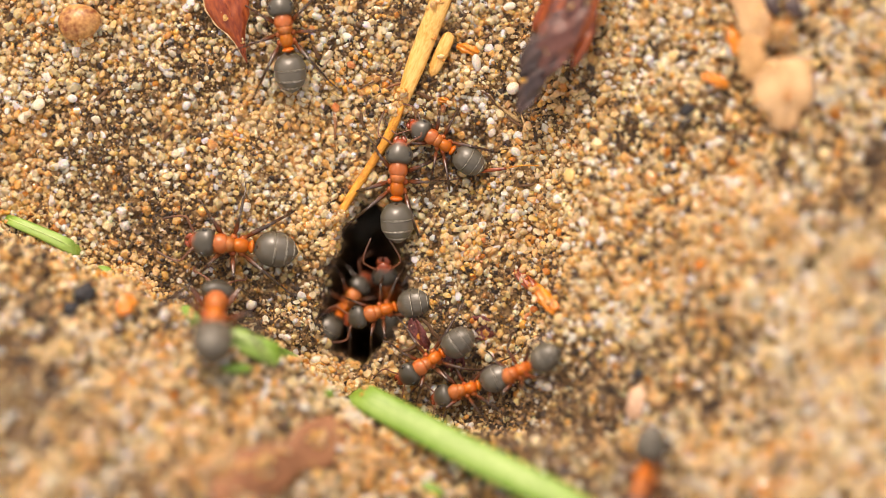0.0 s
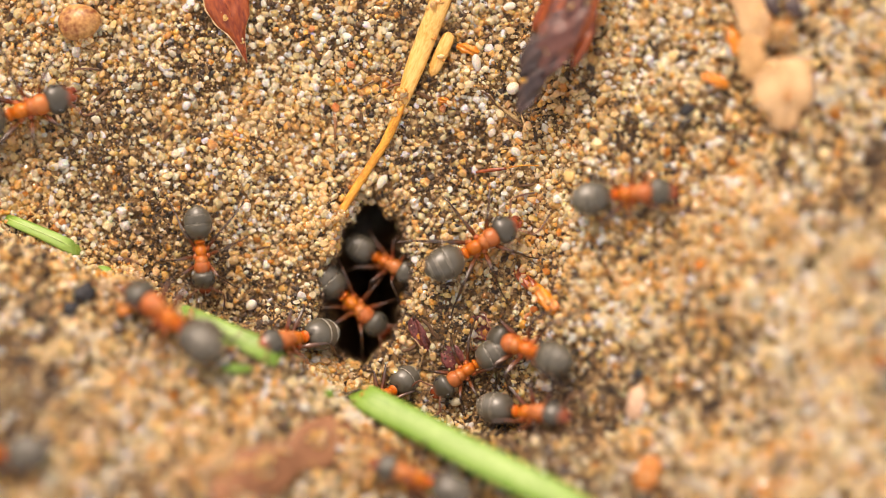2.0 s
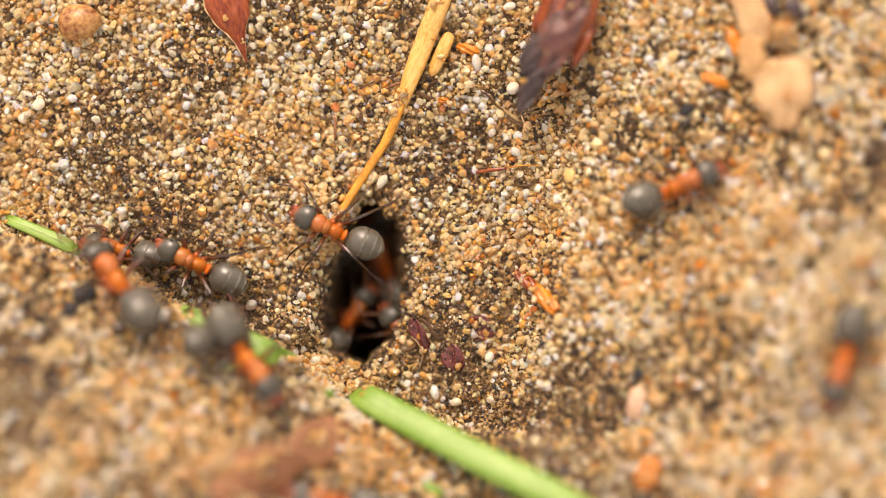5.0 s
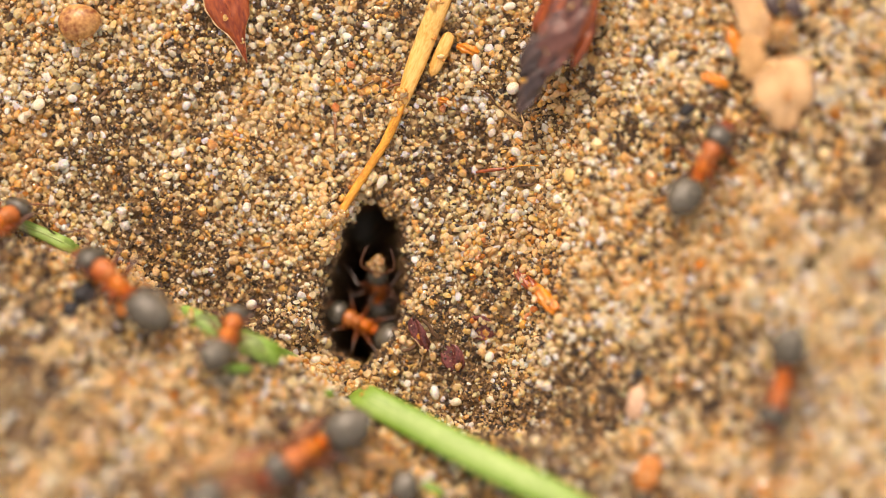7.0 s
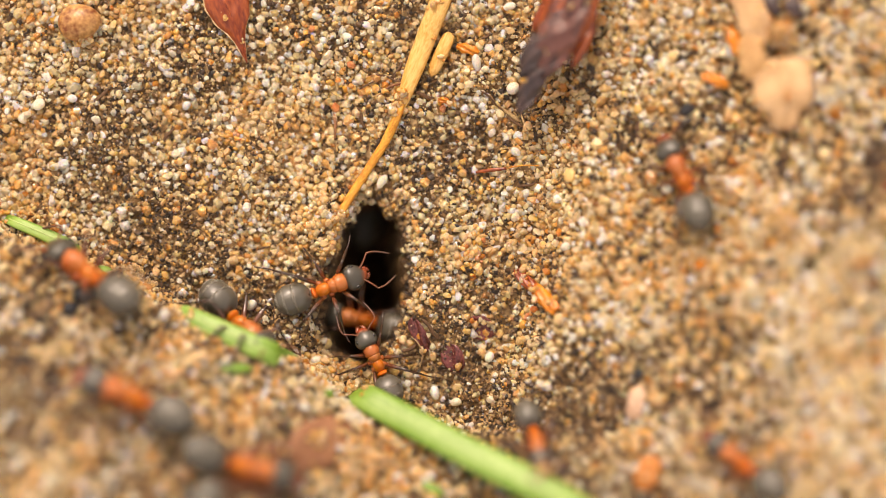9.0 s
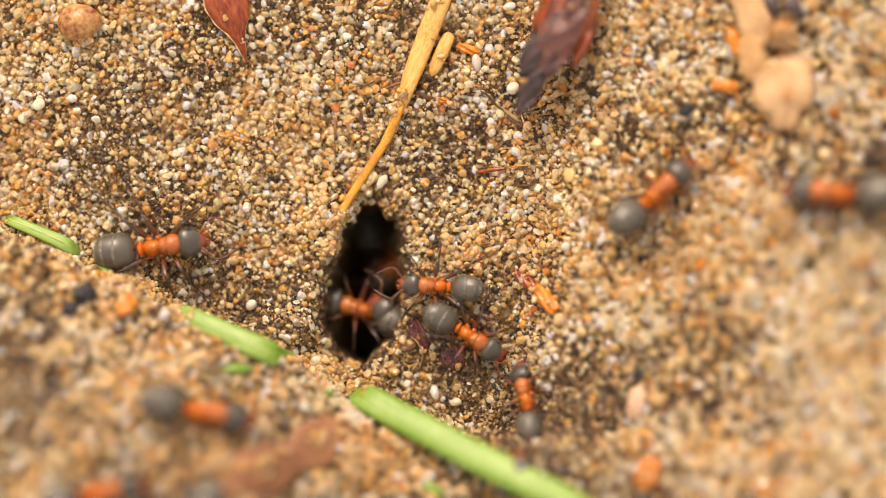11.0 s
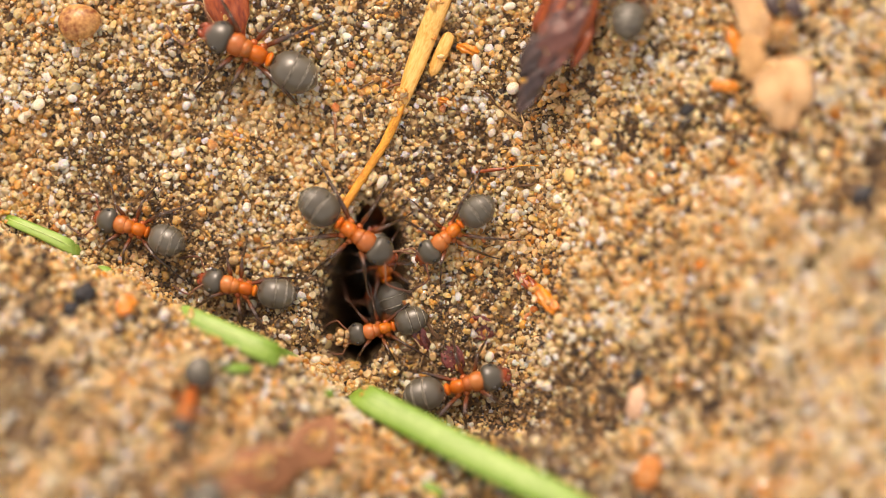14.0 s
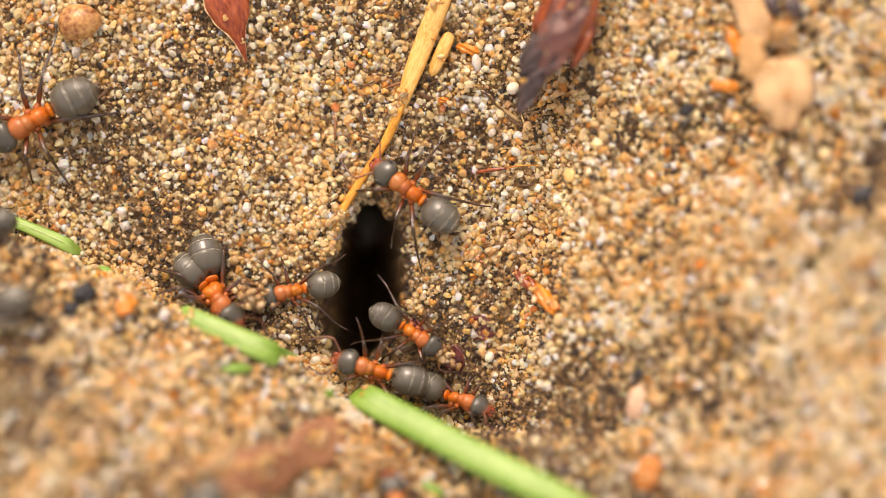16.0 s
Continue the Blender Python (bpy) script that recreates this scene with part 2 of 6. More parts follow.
def ant_material(name, main, second, lo, hi, axis, rough, spec, bump=0.15, stretch=(1, 1, 1), soft=0.0, coat=0.0, sheen=0.0, fine=2200):
    """A shell that turns from one tone to another along one of its axes (mm)."""
    m, n, l, p = material(name, rough, spec)
    co = n.new("ShaderNodeTexCoord")
    sep = n.new("ShaderNodeSeparateXYZ")
    l.new(co.outputs["Object"], sep.inputs[0])
    ns = n.new("ShaderNodeTexNoise")
    ns.inputs["Scale"].default_value, ns.inputs["Detail"].default_value = fine, 3
    mp = n.new("ShaderNodeMapping")
    mp.inputs["Scale"].default_value = stretch
    l.new(co.outputs["Object"], mp.inputs[0]), l.new(mp.outputs[0], ns.inputs[0])
    ma = n.new("ShaderNodeMath")
    ma.operation = "MULTIPLY_ADD"
    ma.inputs[1].default_value = 0.0005 + 0.0006 * soft
    l.new(ns.outputs[0], ma.inputs[0]), l.new(sep.outputs[axis], ma.inputs[2])
    mr = n.new("ShaderNodeMapRange")
    mr.interpolation_type = "SMOOTHSTEP"
    mr.inputs[1].default_value, mr.inputs[2].default_value = (lo + 0.25) * M, (hi + 0.25) * M
    l.new(ma.outputs[0], mr.inputs[0])
    r = ramp(n, [(0.0, main), (1.0, second)])
    l.new(mr.outputs[0], r.inputs[0])
    hs = n.new("ShaderNodeHueSaturation")
    info = n.new("ShaderNodeObjectInfo")
    v = n.new("ShaderNodeMapRange")
    v.inputs[3].default_value, v.inputs[4].default_value = 0.90, 1.10
    l.new(info.outputs["Random"], v.inputs[0]), l.new(v.outputs[0], hs.inputs["Value"])
    wn = n.new("ShaderNodeTexWhiteNoise")
    wn.noise_dimensions = "1D"
    l.new(info.outputs["Random"], wn.inputs["W"])
    hue = n.new("ShaderNodeMapRange")
    hue.inputs[3].default_value, hue.inputs[4].default_value = 0.493, 0.503
    l.new(wn.outputs["Value"], hue.inputs[0]), l.new(hue.outputs[0], hs.inputs["Hue"])
    l.new(r.outputs[0], hs.inputs["Color"]), l.new(hs.outputs[0], p.inputs["Base Color"])
    bp = n.new("ShaderNodeBump")
    bp.inputs["Strength"].default_value, bp.inputs["Distance"].default_value = bump, 0.00005
    l.new(ns.outputs[0], bp.inputs["Height"]), l.new(bp.outputs[0], p.inputs["Normal"])
    p.inputs["Sheen Weight"].default_value = sheen
    p.inputs["Sheen Roughness"].default_value = 0.35
    p.inputs["Sheen Tint"].default_value = (0.9, 0.84, 0.7, 1)
    p.inputs["Coat Weight"].default_value = coat
    p.inputs["Coat Roughness"].default_value = 0.12
    p.inputs["Subsurface Weight"].default_value = soft
    p.inputs["Subsurface Radius"].default_value = (1.0, 0.35, 0.12)
    p.inputs["Subsurface Scale"].default_value = 0.0003
    return m


GREY = (0.064, 0.057, 0.041)
RED = (0.52, 0.140, 0.012)
MAT_HEAD = ant_material("ant_head_shell", GREY, (0.36, 0.085, 0.025), 0.30, 0.85, 0, 0.33, 0.5, coat=0.2)
MAT_THORAX = ant_material("ant_thorax_shell", (0.42, 0.105, 0.013), (0.46, 0.150, 0.042), 0.10, 0.60, 2, 0.32, 0.35, 0.4, soft=0.12, coat=0.12)
MAT_WAIST = ant_material("ant_propodeum_shell", (0.30, 0.07, 0.018), RED, -0.35, 0.25, 2, 0.32, 0.35, 0.4, soft=0.12, coat=0.12)
MAT_PETIOLE = ant_material("ant_petiole_shell", (0.60, 0.150, 0.010), (0.54, 0.135, 0.014), 0.0, 1.0, 2, 0.32, 0.35, soft=0.3, coat=0.12)
# grey shell; its lighter top and darker flanks are sky light put into the colour
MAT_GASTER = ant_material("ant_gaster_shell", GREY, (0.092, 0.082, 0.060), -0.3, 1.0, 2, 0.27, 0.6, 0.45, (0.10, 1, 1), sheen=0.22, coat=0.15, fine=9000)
# pale plate edge; the lighter upper tone paints its highlight along the back
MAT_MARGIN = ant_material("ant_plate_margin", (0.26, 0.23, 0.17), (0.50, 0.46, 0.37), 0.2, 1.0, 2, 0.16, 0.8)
MAT_SEAM = ant_material("ant_gaster_seam", (0.030, 0.026, 0.020), (0.040, 0.035, 0.026), -0.5, 0.9, 2, 0.2, 0.6)
MAT_LEG = ant_material("ant_leg_shell", (0.17, 0.055, 0.022), (0.050, 0.026, 0.016), 0.3, 1.5, 0, 0.20, 0.7, coat=0.3)
MAT_COXA = ant_material("ant_coxa_shell", (0.40, 0.10, 0.02), (0.20, 0.06, 0.02), 0.1, 0.6, 0, 0.28, 0.5)
MAT_FEELER = ant_material("ant_antenna_shell", (0.20, 0.075, 0.035), (0.09, 0.05, 0.035), 0.5, 2.5, 0, 0.35, 0.5)
MAT_EYE = ant_material("ant_eye", (0.01, 0.01, 0.01), (0.012, 0.012, 0.012), 0, 1, 2, 0.12, 0.6)
MAT_JAW = ant_material("ant_jaw", (0.28, 0.06, 0.02), (0.10, 0.03, 0.015), 0.2, 0.5, 0, 0.25, 0.5)


# ---- mesh helpers (millimetres in, metres out) ----
def part(name, bm, mat, parent=None, label=""):
    me = bpy.data.meshes.new(name)
    bmesh.ops.scale(bm, vec=(M, M, M), verts=bm.verts)
    bmesh.ops.recalc_face_normals(bm, faces=bm.faces)
    for f in bm.faces:
        f.smooth = True
    bm.to_mesh(me)
    bm.free()
    me.materials.append(mat)
    ob = new(name, me)
    if parent:
        ob.parent = parent
    if label:
        ob["label"] = label
    return ob


def loft(bm, rings, caps=True):
    """Skin a list of rings of points; closes the ends."""
    made = [[bm.verts.new(p) for p in ring] for ring in rings]
    k = len(made[0])
    for a, b in zip(made, made[1:]):
        for i in range(k):
            bm.faces.new((a[i], a[(i + 1) % k], b[(i + 1) % k], b[i]))
    if caps:
        bm.faces.new(made[0][::-1])
        bm.faces.new(made[-1])
    return bm


def tube(points, radii, sides=8, squash=1.0, bm=None):
    """A tapered tube along a line of points; squash flattens it upright."""
    bm = bm or bmesh.new()
    pts = [Vector(p) for p in points]
    rings = []
    for i, p in enumerate(pts):
        d = (pts[min(i + 1, len(pts) - 1)] - pts[max(i - 1, 0)]).normalized()
        side = d.cross(Vector((0, 0, 1)))
        side = side.normalized() if side.length > 1e-4 else Vector((0, 1, 0))
        up = side.cross(d)
        r = radii[i] if hasattr(radii, "__len__") else radii
        rings.append([p + side * math.cos(a) * r + up * math.sin(a) * r * squash
                      for a in (2 * math.pi * j / sides for j in range(sides))])
    return loft(bm, rings)


def smooth_line(points, per=4):
    """A rounded line through the points."""
    pts = [Vector(p) for p in points]
    out = []
    for i in range(len(pts) - 1):
        a, b, c, d = pts[max(i - 1, 0)], pts[i], pts[i + 1], pts[min(i + 2, len(pts) - 1)]
        for j in range(per):
            t = j / per
            out.append(0.5 * ((2 * b) + (c - a) * t + (2 * a - 5 * b + 4 * c - d) * t * t + (3 * b - a - 3 * c + d) * t ** 3))
    return out + [pts[-1]]


def blob(center, radii, seg=16, rings=10, power=1.0, shape=None, bm=None):
    """A rounded body; shape(x, y, z) bends the unit form first."""
    bm = bm or bmesh.new()
    rows = []
    for i in range(1, rings):
        th = math.pi * i / rings
        row = []
        for j in range(seg):
            ph = 2 * math.pi * j / seg
            v = (-math.cos(th), math.sin(th) * math.cos(ph), math.sin(th) * math.sin(ph))
            if shape:
                v = shape(*v)
            row.append(Vector((center[0] + v[0] * radii[0], center[1] + v[1] * radii[1], center[2] + v[2] * radii[2])))
        rows.append(row)
    return loft(bm, rows)


# ---- ground: one sheet out to the horizon, with the nest entrance ----
def spread(lo, hi, stepmm):
    mid = list(np.arange(lo, hi + 1e-6, stepmm))
    out, d, v = [], stepmm, hi
    while v < 400000:
        d *= 1.45
        v += d
        out.append(v)
    before, d, v = [], stepmm, lo
    while v > -400000:
        d *= 1.45
        v -= d
        before.append(v)
    return np.array(before[::-1] + mid + out)


def sunk(x, y):
    """A point of the sheet: the entrance runs down and under the upper slope."""
    d = pit(x, y)
    under = 0.10 + 0.75 * step(-3.4, 0.2, y)
    return x, y + under * d, terrain(x, y) - d


def mesh_from(name, co, tris, mat, smooth=True):
    me = bpy.data.meshes.new(name)
    k = tris.shape[1]
    me.vertices.add(len(co)), me.loops.add(tris.size), me.polygons.add(len(tris))
    me.vertices.foreach_set("co", np.asarray(co, np.float32).ravel())
    me.loops.foreach_set("vertex_index", tris.astype(np.int32).ravel())
    me.polygons.foreach_set("loop_start", np.arange(0, tris.size, k, dtype=np.int32))
    me.polygons.foreach_set("use_smooth", np.full(len(tris), smooth))
    me.update(calc_edges=True)
    me.materials.append(mat)
    return me


def build_ground():
    xs, ys = spread(-33, 33, 0.3), spread(-21, 22, 0.3)
    gx, gy = np.meshgrid(xs, ys)
    px, py, pz = sunk(gx, gy)
    co = np.stack([px, py, pz - 0.10], -1).reshape(-1, 3) * M
    w, h = len(xs), len(ys)
    i = (np.arange(h - 1)[:, None] * w + np.arange(w - 1)[None, :]).ravel()
    quads = np.stack([i, i + 1, i + w + 1, i + w], -1)
    ob = new("ground", mesh_from("ground", co, quads, MAT_GROUND))
    return tagged(ob, "sandy brown soil sloping round an open ant nest entrance", "ground", kind="structure")


ground = build_ground()


# ---- loose grains ----
def ico(level):
    bm = bmesh.new()
    bmesh.ops.create_icosphere(bm, subdivisions=level, radius=1.0)
    v = np.array([p.co[:] for p in bm.verts])
    f = np.array([[p.index for p in face.verts] for face in bm.faces])
    bm.free()
    return v, f


def turns(rng, n):
    q = rng.normal(size=(n, 4))
    q /= np.linalg.norm(q, axis=1)[:, None]
    w, x, y, z = q.T
    return np.stack([1 - 2 * (y * y + z * z), 2 * (x * y - z * w), 2 * (x * z + y * w),
                     2 * (x * y + z * w), 1 - 2 * (x * x + z * z), 2 * (y * z - x * w),
                     2 * (x * z - y * w), 2 * (y * z + x * w), 1 - 2 * (x * x + y * y)], -1).reshape(n, 3, 3)


def grains(name, places, radii, level, mat, seed, label):
    """Many rounded, uneven grains as one object."""
    rng = np.random.default_rng(seed)
    v, f = ico(level)
    shapes = []
    for k in range(10):
        ax = rng.normal(size=(5, 3))
        ph = rng.uniform(0, 6.28, 5)
        bump = sum(np.sin(v @ (a * 1.6) + p) for a, p in zip(ax, ph)) * 0.085
        form = v * (1 + bump)[:, None]
        for face in rng.normal(size=(10, 3)):
            face /= np.linalg.norm(face)
            over = np.maximum(form @ face - rng.uniform(0.52, 0.86), 0)
            form = form - 0.92 * over[:, None] * face
        shapes.append(form)
    shapes = np.array(shapes)
    n = len(places)
    pick = rng.integers(0, 10, n)
    axes = rng.uniform(0.70, 1.40, (n, 3))
    body = shapes[pick] * axes[:, None, :]
    body = np.einsum("nij,nvj->nvi", turns(rng, n), body) * radii[:, None, None] + places[:, None, :]
    tris = (f[None] + (np.arange(n) * len(v))[:, None, None]).reshape(-1, 3)
    ob = new(name, mesh_from(name, body.reshape(-1, 3) * M, tris, mat, False))
    return tagged(ob, label, name.replace("_", " "), kind="stuff")


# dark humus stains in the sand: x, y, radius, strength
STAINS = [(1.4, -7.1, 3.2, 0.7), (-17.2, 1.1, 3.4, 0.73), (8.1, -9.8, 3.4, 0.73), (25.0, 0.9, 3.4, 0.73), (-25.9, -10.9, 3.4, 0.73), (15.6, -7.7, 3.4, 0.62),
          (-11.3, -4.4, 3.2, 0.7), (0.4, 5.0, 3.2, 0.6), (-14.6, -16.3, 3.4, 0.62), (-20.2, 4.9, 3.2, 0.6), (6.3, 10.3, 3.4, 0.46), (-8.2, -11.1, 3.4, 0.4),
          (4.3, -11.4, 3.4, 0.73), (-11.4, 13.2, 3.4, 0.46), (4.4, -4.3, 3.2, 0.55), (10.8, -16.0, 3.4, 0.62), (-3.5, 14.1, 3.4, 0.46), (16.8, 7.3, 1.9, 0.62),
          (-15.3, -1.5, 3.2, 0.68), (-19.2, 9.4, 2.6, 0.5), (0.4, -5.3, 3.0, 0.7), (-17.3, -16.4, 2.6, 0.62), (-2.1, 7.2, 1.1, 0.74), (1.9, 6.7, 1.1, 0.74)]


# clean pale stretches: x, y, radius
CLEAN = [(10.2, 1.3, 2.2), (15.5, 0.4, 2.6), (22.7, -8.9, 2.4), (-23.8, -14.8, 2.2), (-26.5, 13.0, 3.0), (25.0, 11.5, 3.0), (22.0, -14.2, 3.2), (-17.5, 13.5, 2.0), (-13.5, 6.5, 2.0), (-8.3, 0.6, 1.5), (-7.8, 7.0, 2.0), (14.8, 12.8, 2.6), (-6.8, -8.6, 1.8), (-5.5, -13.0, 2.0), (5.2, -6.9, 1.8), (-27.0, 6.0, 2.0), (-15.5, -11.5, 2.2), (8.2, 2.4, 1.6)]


def patches(x, y, size, seed):
    """Soft uneven blotches between 0 and 1, about size millimetres wide."""
    table = np.random.default_rng(seed).uniform(size=(64, 64))
    total = 0
    for share, k in ((0.65, 1.0), (0.35, 2.1)):
        u, v = (np.asarray(x) * 0.94 + np.asarray(y) * 0.34) * k / size + 90.3, (np.asarray(y) * 0.94 - np.asarray(x) * 0.34) * k / size + 90.7
        i, j = np.floor(u).astype(int), np.floor(v).astype(int)
        fu, fv = step(0, 1, u - i), step(0, 1, v - j)
        a, c = table[i % 64, j % 64], table[(i + 1) % 64, j % 64]
        d, e = table[i % 64, (j + 1) % 64], table[(i + 1) % 64, (j + 1) % 64]
        total = total + share * ((a * (1 - fu) + c * fu) * (1 - fv) + (d * (1 - fu) + e * fu) * fv)
    return total


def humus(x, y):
    """Share of dark crumbs among the grains: humus, plus shade of the entrance put into colour."""
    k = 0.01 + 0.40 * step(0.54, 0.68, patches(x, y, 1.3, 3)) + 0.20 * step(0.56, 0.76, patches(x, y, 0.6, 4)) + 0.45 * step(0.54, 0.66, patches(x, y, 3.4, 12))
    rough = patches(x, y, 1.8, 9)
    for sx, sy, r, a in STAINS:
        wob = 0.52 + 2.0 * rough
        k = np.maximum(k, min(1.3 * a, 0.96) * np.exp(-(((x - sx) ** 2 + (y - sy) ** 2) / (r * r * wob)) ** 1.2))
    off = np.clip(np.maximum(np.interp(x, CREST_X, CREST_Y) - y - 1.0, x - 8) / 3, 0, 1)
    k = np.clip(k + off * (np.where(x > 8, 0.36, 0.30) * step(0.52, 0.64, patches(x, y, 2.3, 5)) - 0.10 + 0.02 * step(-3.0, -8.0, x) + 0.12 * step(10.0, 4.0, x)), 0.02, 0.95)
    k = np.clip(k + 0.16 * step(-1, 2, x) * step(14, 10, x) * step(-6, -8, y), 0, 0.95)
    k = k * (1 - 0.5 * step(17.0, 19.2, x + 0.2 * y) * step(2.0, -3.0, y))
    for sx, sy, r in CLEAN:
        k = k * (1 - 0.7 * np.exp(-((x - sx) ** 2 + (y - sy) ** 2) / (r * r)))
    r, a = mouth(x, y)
    # dark crumbs on the near and right rim: soil, and the wall's shade as colour
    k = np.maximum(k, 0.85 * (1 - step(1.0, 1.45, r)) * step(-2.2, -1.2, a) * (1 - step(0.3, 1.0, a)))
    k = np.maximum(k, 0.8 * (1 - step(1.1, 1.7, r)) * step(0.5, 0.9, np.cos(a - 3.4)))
    # inside, nearly every grain is dark: humus with the hole's shade painted in
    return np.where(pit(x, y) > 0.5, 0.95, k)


def scatter():
    rng = np.random.default_rng(5)
    gap = 0.262
    gx, gy = np.meshgrid(np.arange(-32, 32, gap), np.arange(-19, 20, gap))
    x, y = gx.ravel(), gy.ravel()
    # more grains where the wall of the entrance is steep
    e = 0.1
    steep = np.hypot(pit(x + e, y) - pit(x - e, y), pit(x, y + e) - pit(x, y - e)) / (2 * e)
    more = np.clip(np.round(np.hypot(1, steep)), 1, 9).astype(int)
    x, y = np.repeat(x, more), np.repeat(y, more)
    x, y = x + rng.uniform(-0.6, 0.6, len(x)) * gap, y + rng.uniform(-0.6, 0.6, len(y)) * gap
    r = np.clip(rng.lognormal(math.log(0.185), 0.30, len(x)), 0.08, 0.33)
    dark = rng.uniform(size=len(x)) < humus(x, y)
    # where humus lies the grains are finer: each place holds a cluster of small ones
    many = np.where(dark, 3, 1)
    x, y, r, dark, many = (np.repeat(v, many) for v in (x, y, r, dark, many))
    x = np.where(many > 1, x + rng.uniform(-0.19, 0.19, len(x)), x)
    y = np.where(many > 1, y + rng.uniform(-0.19, 0.19, len(y)), y)
    r = np.where(many > 1, r * rng.uniform(0.42, 0.80, len(x)), r)
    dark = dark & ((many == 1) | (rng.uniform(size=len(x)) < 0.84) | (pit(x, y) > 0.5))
    px, py, pz = sunk(x, y)
    place = np.stack([px, py, pz + rng.uniform(-0.10, 0.12, len(x))], -1)
    s = np.interp(x, CREST_X, CREST_Y) - y
    crisp = (x < 8.5) & (s < 1.5) & (np.abs(y) < 17) & (x > -29.5)
    keep = crisp | (rng.uniform(size=len(x)) < 0.78)
    r = np.where(crisp, r, r * 1.35)
    pale = rng.uniform(size=len(x)) < 0.22 + 0.62 * step(0.42, 0.60, patches(x, y, 2.4, 8)) + 0.12 * step(14, 20, x)
    glassy = (rng.uniform(size=len(x)) < 0.05 + 0.07 * step(0.45, 0.62, patches(x, y, 2.4, 8))) & ~dark & (pit(x, y) < 0.3)
    pale = pale & ~glassy
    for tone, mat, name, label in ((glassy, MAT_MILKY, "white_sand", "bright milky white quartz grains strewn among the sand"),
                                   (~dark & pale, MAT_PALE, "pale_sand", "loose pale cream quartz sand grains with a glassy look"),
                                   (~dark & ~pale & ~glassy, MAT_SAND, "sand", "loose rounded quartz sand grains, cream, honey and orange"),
                                   (dark, MAT_SOIL, "soil_crumbs", "dark brown humus crumbs among the sand, also shading the nest entrance")):
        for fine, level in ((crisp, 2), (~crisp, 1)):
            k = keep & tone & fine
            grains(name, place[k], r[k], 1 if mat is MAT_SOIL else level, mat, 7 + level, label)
    # fine dust-sized grains between them
    n = 17000
    x, y = rng.uniform(-29, 12, n), rng.uniform(-11, 17, n)
    keep = (np.interp(x, CREST_X, CREST_Y) - y < 1.5) & (pit(x, y) < 0.3)
    x, y = x[keep], y[keep]
    r = rng.uniform(0.045, 0.095, len(x))
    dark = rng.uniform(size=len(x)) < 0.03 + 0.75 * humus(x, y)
    place = np.stack([x, y, terrain(x, y) + rng.uniform(0.0, 0.16, len(x))], -1)
    grains("fine_sand", place[~dark], r[~dark], 1, MAT_SAND, 21, "fine pale sand between the larger grains")
    grains("fine_soil", place[dark], r[dark], 1, MAT_SOIL, 22, "fine dark humus dust between the sand grains")


scatter()


# ---- plant litter and single stones ----
def thing(name, x, y, turn, label, category, lift=0.0, group=""):
    """An Empty on the sand, turned to the slope; its parts hang below it."""
    ob = new(name)
    ob.empty_display_size = 0.001
    q = lean(x, y)
    ob.matrix_world = Matrix.LocRotScale(spot(x, y, lift), q @ Euler((0, 0, radians(turn))).to_quaternion(), None)
    return tagged(ob, label, category, group)


def solid(name, bm, mat, x, y, turn, label, category, lift=0.0, group="", tip=(0, 0)):
    """A thing of one piece on the sand."""
    ob = part(name, bm, mat)
    q = lean(x, y)
    ob.matrix_world = Matrix.LocRotScale(spot(x, y, lift), q @ Euler((radians(tip[0]), radians(tip[1]), radians(turn))).to_quaternion(), None)
    return tagged(ob, label, category, group)


def put(ob, x, y, z, rx=0, ry=0, rz=0):
    ob.matrix_basis = pose(x * M, y * M, z * M, rx, ry, rz)
    return ob


def sheet(outline, thick, bend=0.0, rough=0.05, nx=14, ny=7, cup=0.0):
    """A leaf-like piece along x: outline gives (x, half width) pairs; it is bent and cupped and has thickness."""
    xs = np.linspace(outline[0][0], outline[-1][0], nx)
    ws = np.interp(xs, [o[0] for o in outline], [o[1] for o in outline])
    span = outline[-1][0] - outline[0][0]
    bm = bmesh.new()
    rings = []
    for x, w in zip(xs, ws):
        k = (x - outline[0][0]) / span - 0.5
        zc = bend * (0.25 - k * k) * 4
        top, low = [], []
        for j in range(ny):
            v = -1 + 2 * j / (ny - 1)
            z = zc + cup * w * (1 - v * v) + rough * math.sin(3.1 * x + 4 * v) * math.cos(2.3 * v + x)
            top.append(Vector((x, v * w, z + thick * (1 - 0.7 * v * v))))
            low.append(Vector((x, v * w * 0.98, z - 0.002)))
        rings.append(top + low[::-1])
    return loft(bm, rings)


def broad(x, y):
    """Height of the sand, averaged over a few millimetres."""
    return float(np.mean([terrain(x + 2.5 * math.cos(a), y + 2.5 * math.sin(a)) for a in np.arange(0, 6.2, 0.785)]))


